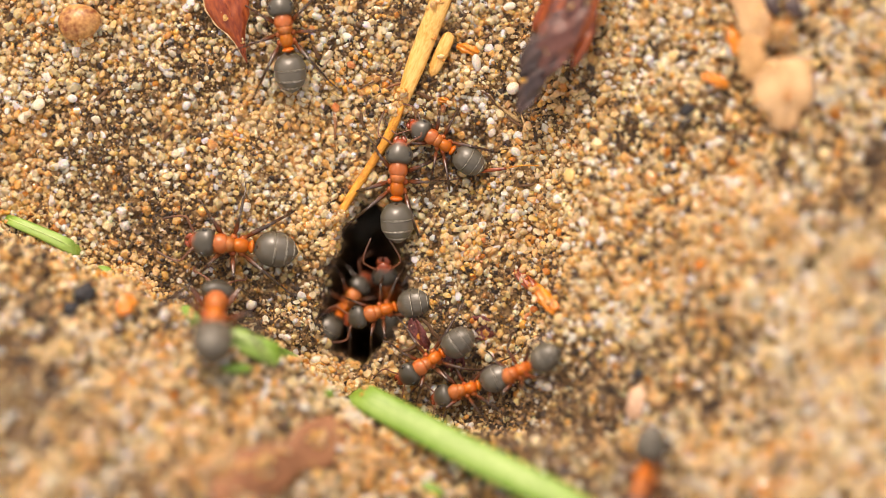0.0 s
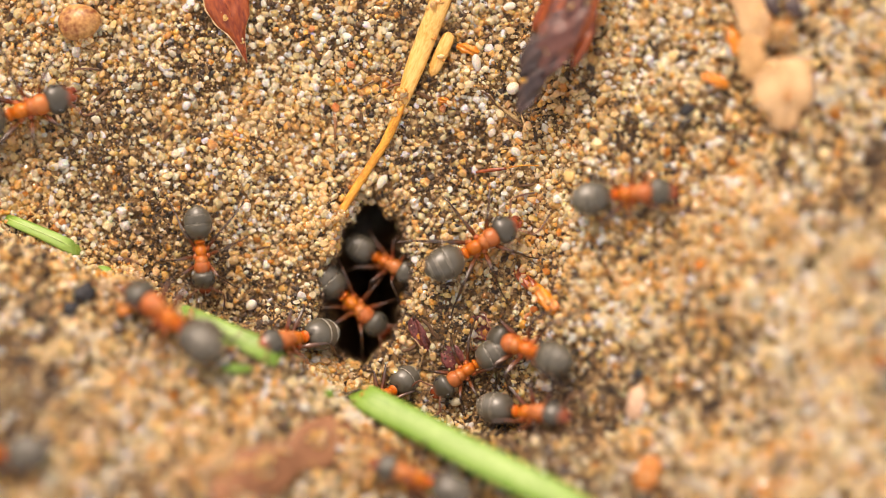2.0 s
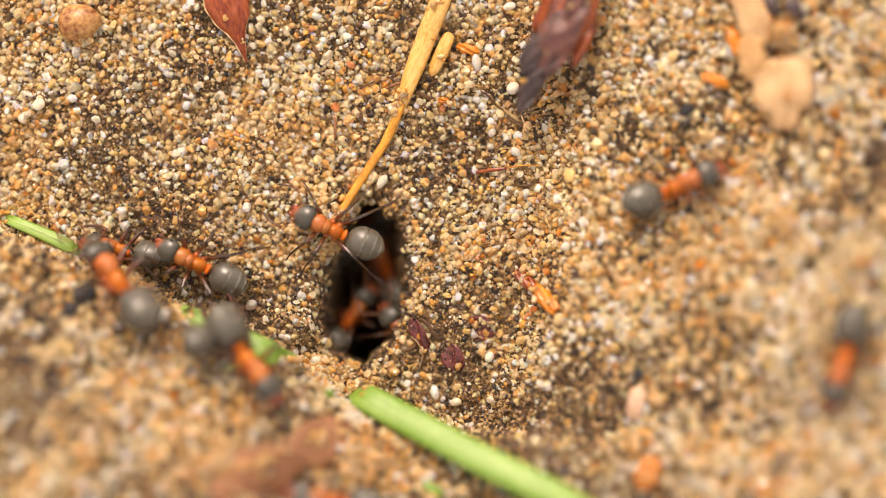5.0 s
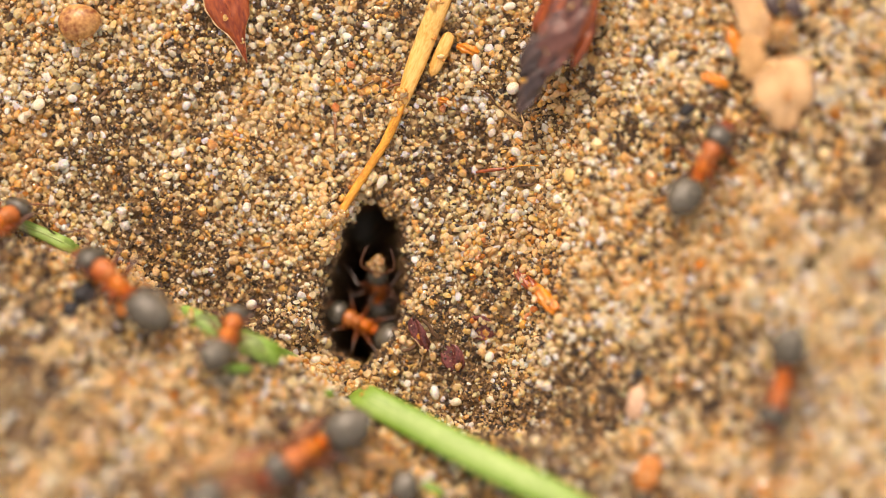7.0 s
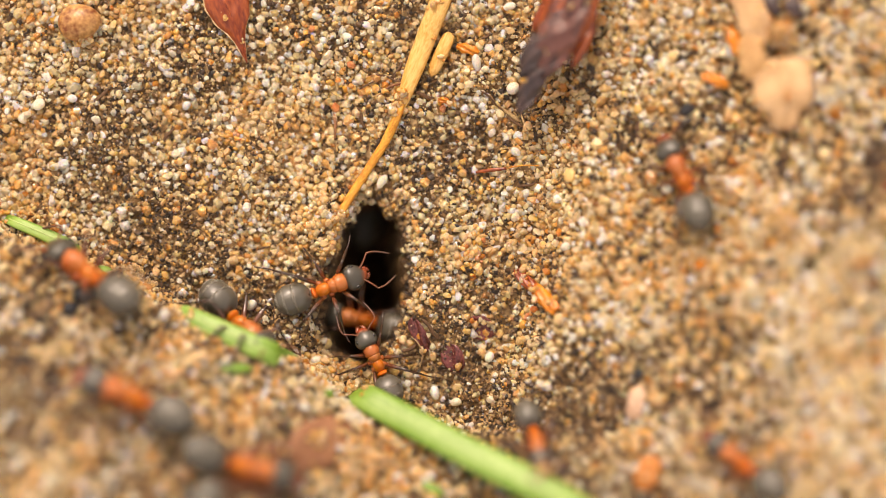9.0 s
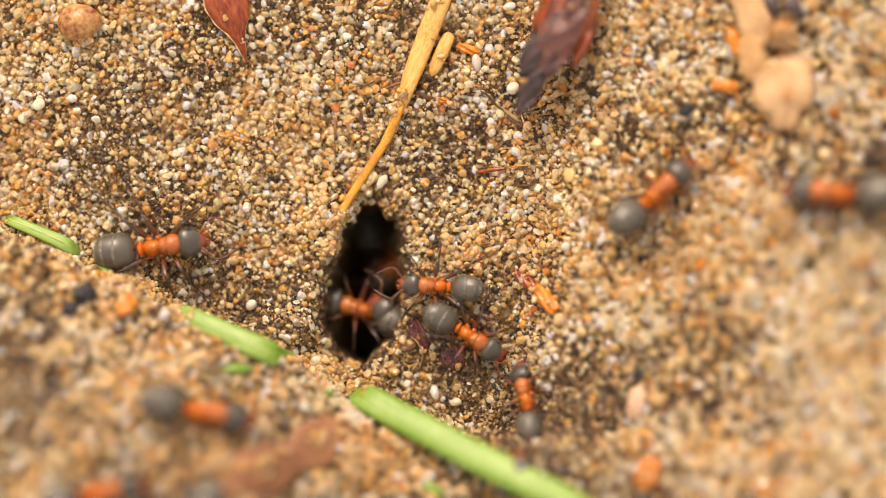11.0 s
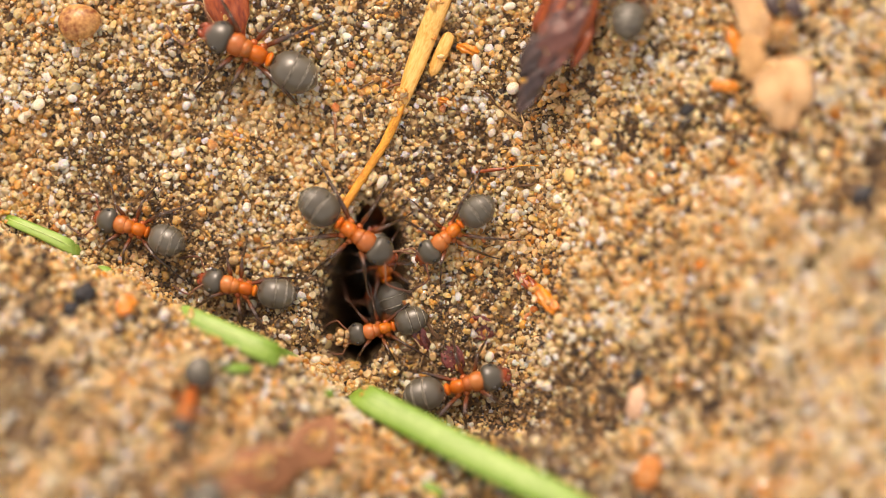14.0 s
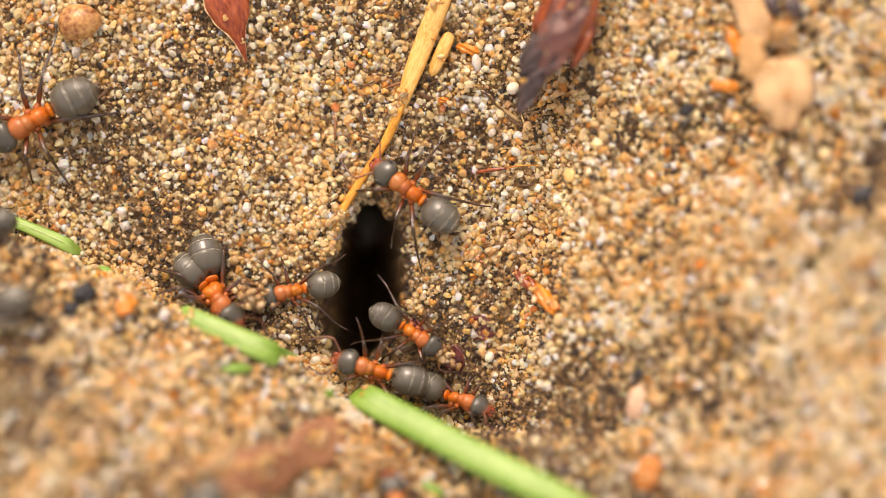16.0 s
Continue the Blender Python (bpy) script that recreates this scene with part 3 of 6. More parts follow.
def grass_blade():
    # one long blade lying down the ridge, partly buried
    line = [(-27.80, 2.10, -1.6), (-27.04, 1.72, -0.3), (-26.27, 1.17, 0.35), (-24.19, 0.24, 0.4), (-22.94, -0.32, 0.3), (-22.22, -0.39, -1.0), (-19.12, -2.32, -2.6), (-16.94, -3.73, -1.6),
            (-15.82, -4.68, 0.1), (-12.45, -6.35, 0.5), (-10.44, -7.27, 0.45), (-9.50, -7.34, -0.8), (-7.30, -7.70, -2.4), (-5.67, -8.42, -1.4), (-4.92, -9.30, 1.1),
            (-3.05, -10.55, 1.7), (2.10, -13.72, 1.8), (6.28, -16.14, 1.8), (11.08, -18.9, 1.4), (16.57, -20.74, -0.6)]
    pts = smooth_line([(x, y, 0.35 * broad(x, y) + 0.65 * float(terrain(x, y)) + z + 0.15) for x, y, z in line], 5)
    n = len(pts)
    bm = bmesh.new()
    rings = []
    for i, p in enumerate(pts):
        d = (pts[min(i + 1, n - 1)] - pts[max(i - 1, 0)]).normalized()
        side = d.cross(Vector((0, 0, 1))).normalized()
        up = side.cross(d)
        w = float(np.interp(i / n, (0, 0.2, 0.5, 0.85, 1), (0.28, 0.46, 0.74, 0.98, 0.95)))
        ring = []
        for j in range(16):
            a = 2 * math.pi * j / 16
            rib = 1 + 0.025 * math.cos(8 * a)
            ring.append(p + side * math.cos(a) * w * rib + up * (math.copysign(abs(math.sin(a)) ** 0.65, math.sin(a)) * w * 0.34 * rib))
        rings.append(ring)
    stalk = tagged(new("grass_stalk"), "fresh green grass stalk half buried in the sand ridge", "grass")
    part("blade", loft(bm, rings), MAT_GRASS, stalk)
    crown = [p + Vector((0, 0, 0.33 * float(np.interp(i / n, (0, 0.2, 0.5, 0.85, 1), (0.28, 0.46, 0.74, 0.98, 0.95))))) for i, p in enumerate(pts)]
    part("midrib", tube(crown, 0.05, 6), MAT_RIB, stalk, "pale green middle rib")


grass_blade()
for x, y, turn, a in ((-12.42, -8.35, 4, 0.95), (-0.65, -15.26, -30, 0.9), (-20.66, -1.91, -40, 0.7), (-7.00, -9.54, -60, 0.3)):
    solid("grass_scrap", sheet([(-a, 0.1), (-a * 0.3, 0.32), (a * 0.5, 0.3), (a, 0.08)], 0.08, 0.2, 0.03, cup=0.3), MAT_GRASS, x, y, turn,
          "small torn scrap of green grass on the sand", "grass", 0.1, "scraps of grass")


def straws():
    straw = tagged(new("straw"), "dry golden straw stalk lying across the sand", "straw")
    pts = [(0.78, 16.29, 0.3), (-0.18, 14.22, 0.45), (-1.33, 11.52, 0.5), (-2.20, 9.21, 0.4), (-2.70, 7.85, 0.2)]
    line = smooth_line([(x, y, float(terrain(x, y)) + z) for x, y, z in pts], 6)
    n = len(line)
    radii = [float(np.interp(i / (n - 1), [0, 0.3, 0.6, 0.85, 1], [0.60, 0.66, 0.60, 0.42, 0.18])) for i in range(n)]
    part("stalk", tube(line, radii, 14, 0.45), MAT_STRAW, straw, "broad pale golden stalk")
    for s in (-0.28, 0.05, 0.33):
        part("fibre", tube([p + Vector((s * r * 1.6, -s * r * 0.8, 0.28 * r * (1 - s * s))) for p, r in zip(line, radii)], [0.06 * r for r in radii], 5), MAT_STEM, straw, "raised orange fibre")
    pts = [(-2.45, 8.62, 0.25), (-2.82, 7.51, 0.35), (-3.56, 6.10, 0.3), (-4.76, 4.39, 0.35), (-6.03, 2.54, 0.3), (-6.58, 1.66, 0.15), (-6.87, 1.33, -0.2)]
    line = smooth_line([(x, y, float(terrain(x, y)) + z) for x, y, z in pts], 5)
    n = len(line)
    radii = [float(np.interp(i / (n - 1), [0, 0.25, 0.5, 0.8, 1], [0.22, 0.30, 0.26, 0.28, 0.18])) for i in range(n)]
    part("stem", tube(line, radii, 12, 0.7), MAT_STEM, straw, "thin bright orange stem")
    pts = [(0.46, 12.56, 0.25), (0.00, 11.52, 0.4), (-0.77, 10.05, 0.1)]
    line = smooth_line([(x, y, float(terrain(x, y)) + z) for x, y, z in pts], 5)
    piece = part("straw", tube(line, [0.14, 0.34, 0.40, 0.42, 0.43, 0.44, 0.43, 0.42, 0.40, 0.30, 0.10], 12, 0.45), MAT_STRAW)
    tagged(piece, "short broken piece of golden straw beside the stalk", "straw")


straws()


def bud_scale():
    outline = [(-3.2, 0.8), (-2.3, 1.3), (-1.0, 1.42), (0.1, 1.1), (0.8, 0.62), (1.4, 0.36), (2.2, 0.18), (2.9, 0.03)]
    ob = solid("bud_scale", sheet(outline, 0.12, 0.35, 0.06, 36, 17, 0.38), MAT_BUD, -13.03, 13.33, -72, "glossy red pointed bud scale with a pale rim on the sand", "bud scale", 0.25)
    for v, wide in ((-1, 0.07), (1, 0.02)):
        pts = []
        for x in np.linspace(-3.1, 2.8, 24):
            w = float(np.interp(x, [o[0] for o in outline], [o[1] for o in outline]))
            k = (x + 3.2) / 6.1 - 0.5
            pts.append((x, v * w, 0.35 * (0.25 - k * k) * 4 + 0.06 * math.sin(3.1 * x + 4 * v) * math.cos(2.3 * v + x) + 0.03))
        part("rim", tube(pts, [wide * (0.7 + 0.4 * math.sin(1.7 * j)) for j in range(24)], 7, 0.6), MAT_VEIN, ob, "thin pale dry rim")
    ridge = [(x, 0.1 * math.sin(x), 0.35 * (0.25 - ((x + 3.2) / 6.1 - 0.5) ** 2) * 4 + 0.38 * float(np.interp(x, [o[0] for o in outline], [o[1] for o in outline])) + 0.10) for x in np.linspace(-3.0, 2.6, 16)]
    part("keel", tube(ridge, [0.05] * 15 + [0.02], 6), MAT_BUD, ob)


bud_scale()
def dark_bud():
    bud = thing("bud", 7.46, 11.65, 242, "dark purple-red bud with overlapping scales propped on sand", "bud", 2.0)
    def scale(outline, bend, rough, cup, mat, x, y, z, turn, roll, label):
        ob = part("scale", sheet(outline, 0.14, bend, rough, 24, 11, cup), mat, bud, label)
        put(ob, x, y, z, roll, -8, turn)
    scale([(-4.9, 0.9), (-3.4, 1.4), (-1.4, 1.85), (0.4, 1.6), (1.8, 1.0), (2.6, 0.3)], 0.7, 0.22, 0.35, MAT_RUSSET, 0, 0, 0.1, 2, 6, "russet outer scale")
    scale([(-2.2, 0.3), (-1.4, 1.0), (0.2, 1.35), (1.6, 1.1), (2.6, 0.7), (3.2, 0.2)], 0.5, 0.30, 0.4, MAT_DARKBUD, 0.1, 0.1, 0.75, 4, -6, "dark purple-brown inner scale")
    scale([(-3.6, 0.2), (-2.4, 0.7), (-0.8, 0.8), (0.6, 0.5), (1.4, 0.1)], 0.5, 0.25, 0.45, MAT_DARKBUD, -0.4, 0.7, 0.95, 10, -14, "dark purple-brown inner scale")
    scale([(-1.4, 0.2), (-0.4, 0.75), (1.0, 0.8), (2.2, 0.5), (3.0, 0.1)], 0.5, 0.28, 0.4, MAT_GREYBUD, 1.0, -0.5, 0.85, -8, 12, "dark grey curled scale")
    scale([(0.2, 0.5), (1.4, 1.05), (2.8, 0.85), (3.9, 0.7), (4.9, 0.6), (5.7, 0.35), (6.1, 0.1)], 0.5, 0.30, 0.4, MAT_GREYBUD, -0.1, -0.1, 0.15, -2, -8, "dark grey pointed tip")
    scale([(-1.8, 0.2), (-0.6, 0.45), (0.8, 0.4), (1.8, 0.12)], 0.3, 0.1, 0.5, MAT_RUSSET, 0.2, 1.45, 0.2, 4, -25, "narrow red side scale")
    scale([(-1.6, 0.2), (-0.4, 0.5), (1.0, 0.4), (1.6, 0.12)], 0.3, 0.1, 0.5, MAT_BUD, -0.6, -1.5, 0.0, -4, 25, "narrow red side scale")


dark_bud()
x, y = -22.45, 13.08
solid("seed", blob((0, 0, 0.5), (1.35, 1.15, 0.9), 20, 14, shape=lambda a, b, c: (a, b * (1 - 0.15 * a), c)), MAT_SEED, x, y, 10, "round tan and brown seed half sunk in sand", "seed", 0.0)


def leaf_fragment(x, y, turn, outline, lift, bend, cup, mat, label):
    leaf = thing("leaf_fragment", x, y, turn, label, "leaf", lift)
    part("lamina", sheet(outline, 0.12, bend, 0.08, 28, 11, cup), mat, leaf)
    a, b = outline[0][0], outline[-1][0]
    rib = []
    for i in range(9):
        u = a + (b - a) * i / 8
        w = float(np.interp(u, [o[0] for o in outline], [o[1] for o in outline]))
        kk = (u - a) / (b - a) - 0.5
        rib.append((u, 0, bend * (0.25 - kk * kk) * 4 + cup * w + 0.11))
    part("vein", tube(rib, 0.05, 6), mat, leaf, "raised middle vein")


def oak_leaf_piece():
    leaf_fragment(20.39, 7.94, -86, [(-1.2, 1.1), (-1.0, 1.6), (-0.4, 1.85), (0.3, 1.75), (0.9, 1.9), (1.5, 1.8), (1.8, 1.5), (1.95, 0.9), (2.5, 0.85), (2.9, 0.75), (3.1, 0.4)],
                  1.1, 0.35, 0.06, MAT_TAN, "pale tan torn piece of dry leaf on the sand")
    leaf_fragment(18.65, 9.25, -84, [(-1.5, 0.3), (-1.0, 0.7), (0.2, 0.85), (1.1, 0.7), (1.6, 0.25)], 0.7, 0.3, 0.15, MAT_BROWNTAN, "narrow brownish strip of dry leaf under a paler piece")
    leaf_fragment(18.59, 12.03, -75, [(-1.9, 0.5), (-1.1, 1.0), (0.0, 0.9), (1.0, 1.05), (1.9, 0.6), (2.3, 0.2)], 0.8, 0.3, 0.2, MAT_TAN, "curled tan flake of dry leaf beside a larger piece")
    leaf_fragment(-9.2, -13.7, 30, [(-5.4, 0.6), (-4.2, 1.6), (-2.8, 1.9), (-1.2, 1.5), (0.2, 1.0), (1.4, 1.6), (3.0, 1.4), (4.2, 0.9), (5.2, 0.3)], 0.0, 0.5, 0.12, MAT_BROWN, "reddish brown dead leaf half covered by sand")


oak_leaf_piece()

for x, y, turn, a, b, label in ((17.75, 10.5, -70, 1.0, 0.5, "orange husk flake beside the tan leaf"), 
                                (12.23, -14.64, 70, 1.1, 0.85, "rounded orange husk flake lying on the ridge"), (-19.17, -4.65, 60, 0.8, 0.6, "orange husk flake on the sand ridge"),
                                (24.81, -3.36, 8, 0.8, 0.13, "thin orange husk sliver on sand"), (1.54, 11.51, -20, 0.75, 0.35, "curled orange husk shred near the straw"),
                                (0.04, 8.48, -10, 0.35, 0.22, "tiny pink husk flake on sand")):
    solid("husk", sheet([(-a, b * 0.45), (-a * 0.7, b * 0.6), (-a * 0.35, b), (a * 0.2, b * 0.7), (a * 0.6, b * 0.95), (a, b * 0.35)], 0.10, 0.18, 0.13, 20, 11, 0.25), MAT_DULL if y < -10 else MAT_ORANGE, x, y, turn, label, "husk", 0.35, "orange husks")


solid("flake", sheet([(-1.1, 0.15), (-0.7, 0.55), (0.0, 0.45), (0.6, 0.55), (1.1, 0.15)], 0.10, 0.3, 0.10, 18, 9, 0.15), MAT_PINK, 11.69, -10.2, 75, "pale pinkish dry flake lying on the slope", "flake", 0.18)


def seed_husk():
    x, y = 5.83, -2.85
    t = thing("seed_husk", x, y, -48, "shiny orange split seed husk lying on sand", "husk", 0.45)
    part("shell", sheet([(-1.1, 0.12), (-0.7, 0.36), (-0.3, 0.38), (0.2, 0.50), (1.0, 0.50), (1.5, 0.46), (1.9, 0.40), (2.1, 0.3)], 0.10, 0.12, 0.14, 26, 13, 0.42), MAT_HUSK, t)
    part("flap", sheet([(-2.3, 0.14), (-1.8, 0.36), (-1.0, 0.34), (-0.5, 0.42), (0.0, 0.3), (0.4, 0.05)], 0.08, 0.30, 0.2, 22, 9, 0.4), MAT_RUSSET, t, "curled dark red flap")
    for s in (-0.26, -0.08, 0.1, 0.26):
        part("rib", tube([(-0.7, s * 0.8, 0.38), (0.2, s, 0.53 - abs(s) * 0.5), (0.9, s, 0.52 - abs(s) * 0.5), (1.8, s * 0.9, 0.26)], [0.03, 0.05, 0.05, 0.03], 6), MAT_HUSK, t)


seed_husk()
for x, y, turn, a, b, label in ((-1.40, -5.00, -62, 1.2, 0.5, "dark red husk at the rim of the nest entrance"), (0.67, -6.39, -65, 0.95, 0.75, "dark red husk half covered by sand"),
                                (2.39, -4.54, -20, 1.0, 0.8, "dusty purple-red husk lying in the sand")):
    solid("husk", sheet([(-a, b * 0.25), (-a * 0.75, b * 0.75), (-a * 0.2, b), (a * 0.3, b * 0.85), (a * 0.7, b * 0.7), (a, b * 0.2)], 0.10, 0.35, 0.16, 20, 11, -0.30), MAT_RUST, x, y, turn, label, "husk", -0.02, "dark husks", (6, 4))


for x, y, turn, a, b in ((19.86, 12.33, -70, 0.9, 0.45), (21.10, 12.00, -60, 0.8, 0.5)):
    solid("husk", sheet([(-a, b * 0.4), (-a * 0.4, b), (a * 0.4, b * 0.8), (a, b * 0.2)], 0.10, 0.2, 0.1, 16, 9, 0.25), MAT_GREYBUD, x, y, turn, "dark purple-grey husk flake beside a tan leaf", "husk", 0.7, "dark husks")


def lump(r, seed):
    """A rough, angular crumb."""
    bm = bmesh.new()
    bmesh.ops.create_icosphere(bm, subdivisions=3, radius=1.0)
    for v in bm.verts:
        c = v.co.copy()
        k = 1 + 0.45 * noise.noise(c * 1.3 + Vector((seed, 0, 0))) + 0.2 * noise.noise(c * 3.1 + Vector((0, seed, 0)))
        v.co = Vector((c.x * r * k, c.y * r * 0.75 * k, c.z * r * 0.6 * k))
    return bm


def rootlet(points, r, label, mat=None):
    pts = [(x, y, float(terrain(x, y)) + z) for x, y, z in points]
    line = smooth_line(pts, 4)
    tagged(part("rootlet", tube(line, [r * (0.6 + 0.4 * math.sin(3.1 * (i + 0.5) / len(line))) for i in range(len(line))], 6), mat or MAT_ROOT), label, "rootlet", "rootlets")


rootlet([(4.77, 8.07, 0.2), (4.91, 7.42, 0.4), (5.18, 6.73, 0.35), (5.39, 6.29, 0.15)], 0.07, "thin curled yellowish rootlet on sand")
rootlet([(3.54, 8.12, 0.15), (4.25, 7.70, 0.3), (4.70, 7.32, 0.2)], 0.14, "short brown twig splinter on sand")
rootlet([(2.07, 4.43, 0.25), (2.94, 4.43, 0.35), (3.92, 4.43, 0.3)], 0.13, "short red-brown needle lying on sand", MAT_RUSSET)
rootlet([(3.85, 4.43, 0.28), (4.93, 4.56, 0.35), (5.97, 4.52, 0.2)], 0.05, "fine yellow stalk at the end of a needle", MAT_STEM)
solid("flake", sheet([(-0.45, 0.2), (-0.3, 0.34), (0.1, 0.36), (0.4, 0.22)], 0.08, 0.08, 0.05, 14, 7, 0.1), MAT_FLAKE, 7.79, 3.67, 80, "small yellow chip of dry leaf on sand", "flake", 0.3)
rootlet([(-1.97, -5.15, 0.3), (-1.55, -5.60, 0.5), (-1.27, -6.22, 0.4), (-1.48, -6.99, 0.2)], 0.05, "pale fine rootlet over a dark husk")
rootlet([(-6.82, 8.25, 0.2), (-6.68, 7.21, 0.3), (-6.74, 6.30, 0.15)], 0.09, "short dark brown splinter on sand", MAT_BROWN)
rootlet([(-4.07, 8.70, 0.2), (-3.29, 9.19, 0.35), (-2.52, 9.50, 0.2)], 0.10, "brown splinter leaning on the straw", MAT_BROWN)
rootlet([(-6.98, 9.08, 0.15), (-6.29, 8.73, 0.3), (-5.69, 8.81, 0.2), (-5.05, 8.30, 0.12)], 0.04, "fine pale root hair on sand")
rootlet([(3.36, -1.36, 0.2), (3.82, -1.56, 0.35), (3.72, -1.99, 0.15)], 0.04, "fine curled root hair on sand")

SPLINTERS = [(-4.53, 9.64, 30, 0.8), (-2.81, 10.35, 70, 0.7), (-1.12, 8.85, -20, 0.6), (3.08, 8.47, -40, 1.0), (4.14, 7.56, -35, 1.1), (-17.03, 6.79, 60, 0.6), (-18.74, 10.85, -30, 0.6),
             (-12.49, 11.49, 15, 0.7), (-7.86, 11.34, -60, 0.5), (2.49, 12.10, 40, 0.6), (5.18, 3.55, 10, 0.6), (-0.77, -4.75, -50, 0.8), (-11.04, 0.14, 20, 0.5), (-5.05, 7.48, -70, 0.7),
             (-21.17, 8.80, 45, 0.6), (-3.29, 9.79, -15, 0.9), (0.56, 5.81, 25, 0.5), (-2.25, -5.91, 30, 0.7)]


def splinters():
    for i, (x, y, turn, a) in enumerate(SPLINTERS):
        w = 0.06 + 0.03 * (i % 3)
        bm = tube(smooth_line([(-a, 0, 0), (-a * 0.3, 0.08 * (i % 2), 0.06), (a * 0.4, -0.06, 0.05), (a, 0.03, -0.03)], 3), [w * 0.5] + [w] * 8 + [w * 0.3], 6, 0.6)
        solid("splinter", bm, MAT_SPLINTER, x, y, turn, "dark brown wood splinter lying among sand grains", "splinter", 0.24, "brown splinters")


splinters()

for x, y, r, label in ((-21.71, -3.83, 0.75, "black charred crumb on the sand ridge"), (-22.50, -4.87, 0.55, "small black crumb beside a larger one"), (14.91, 6.81, 0.45, "small black crumb on sand"), (11.87, -8.6, 0.4, "small dark crumb on the far slope"),
                       ):
    solid("crumb", lump(r, 7.3 * r), MAT_BLACK, x, y, 30, label, "crumb", 0.1 + r * 0.3, "dark crumbs")


def pebble_mesh(seed):
    rng = np.random.default_rng(seed)
    ph = rng.uniform(0, 6, 4)
    bm = bmesh.new()
    bmesh.ops.create_icosphere(bm, subdivisions=3, radius=1.0)
    for v in bm.verts:
        c = v.co
        v.co = c * (1 + 0.08 * math.sin(2.1 * c.x + ph[0] + c.y) + 0.07 * math.sin(2.6 * c.y + ph[1] - c.z) + 0.05 * math.sin(3.3 * c.z + ph[2] + c.x))
    ob = part("quartz_grain", bm, MAT_PEBBLE)
    return tagged(ob, "single white quartz grain lying loose on the sand", "sand grain", "white quartz grains")


# the larger pale grains: x, y, half length, half width, turn
PEBBLES = [(2.10, 10.60, 0.55, 0.30, 100), (-3.83, 3.92, 0.48, 0.28, 55), (-25.01, 8.24, 0.42, 0.34, 20), (-0.49, -8.37, 0.46, 0.30, 100), (0.77, -9.07, 0.34, 0.28, 10),
           (2.88, -6.37, 0.36, 0.27, 50), (-23.04, 8.72, 0.32, 0.28, 0), (4.08, 14.15, 0.42, 0.26, 15), (13.64, 2.34, 0.36, 0.30, 0), (-11.91, -3.30, 0.36, 0.32, 40),
           (2.59, 10.24, 0.26, 0.22, 0), (0.21, 13.54, 0.36, 0.26, 50), (3.02, 6.67, 0.30, 0.26, 60), (-15.95, 8.35, 0.3, 0.26, 50), (5.12, 3.10, 0.3, 0.24, 40),
           (7.51, -0.49, 0.32, 0.28, 20), (-7.85, -6.59, 0.4, 0.32, 10), (4.35, 9.2, 0.42, 0.38, 0)]


def pebbles():
    base = [pebble_mesh(s) for s in (3, 4, 5)]
    for ob in base:
        ob.scale = (0.3, 0.25, 0.24)
    for i, (x, y, a, b, turn) in enumerate(PEBBLES):
        q = lean(x, y)
        m = Matrix.LocRotScale(spot(x, y, 0.14 + b * 0.35), q @ Euler((0, 0, radians(turn))).to_quaternion(), None)
        ob = base[i] if i < 3 else copy_thing(base[i % 3], m)
        if i < 3:
            ob.matrix_world = m
        ob.scale = (a, b, b * 0.9)


pebbles()


# sand thrown over the litter: x, y, spread, count, height
HEAPS = [(-19.12, -2.32, 1.3, 150, 0.45), (-7.32, -7.38, 1.0, 130, 0.5), (-7.6, -12.6, 0.9, 60, 0.9), (-10.6, -14.2, 0.7, 40, 0.9), (-13.6, -14.6, 1.2, 70, 0.6), (-4.6, -13.6, 1.2, 60, 0.7),
         (-16.11, -4.12, 0.5, 25, 0.6), (-8.81, -7.25, 0.5, 30, 0.7), (-5.57, -8.31, 0.5, 25, 0.7), (-2.94, 8.14, 0.5, 22, 0.45), (-6.45, 1.78, 0.5, 25, 0.4),
         (-0.29, 13.95, 0.6, 16, 0.7), (1.96, -4.26, 0.5, 8, 0.45), (5.11, -1.94, 0.6, 20, 0.4), (-22.56, 12.45, 0.9, 40, 0.45), (7.02, 8.60, 0.9, 35, 0.5),
         (-2.49, 8.69, 0.40, 14, 0.95), (-3.00, 7.64, 0.40, 18, 0.65), (20.35, 10.4, 0.9, 60, 1.3), (18.72, 11.04, 0.6, 25, 1.2)]


def heaps():
    rng = np.random.default_rng(31)
    xs, ys, zs = [], [], []
    for x, y, s, n, h in HEAPS:
        dx, dy = rng.normal(0, s * 0.6, n), rng.normal(0, s * 0.6, n)
        xs.append(x + dx), ys.append(y + dy), zs.append(h * np.exp(-(dx ** 2 + dy ** 2) / (s * s)) + 0.05)
    x, y, z = np.concatenate(xs), np.concatenate(ys), np.concatenate(zs)
    keep = pit(x, y) < 0.3
    x, y, z = x[keep], y[keep], z[keep]
    place = np.stack([x, y, terrain(x, y) + z], -1)
    grains("loose_sand", place, np.clip(rng.lognormal(math.log(0.17), 0.28, len(x)), 0.08, 0.3), 2, MAT_SAND, 33, "loose sand grains heaped on grass, leaf and straw")


heaps()


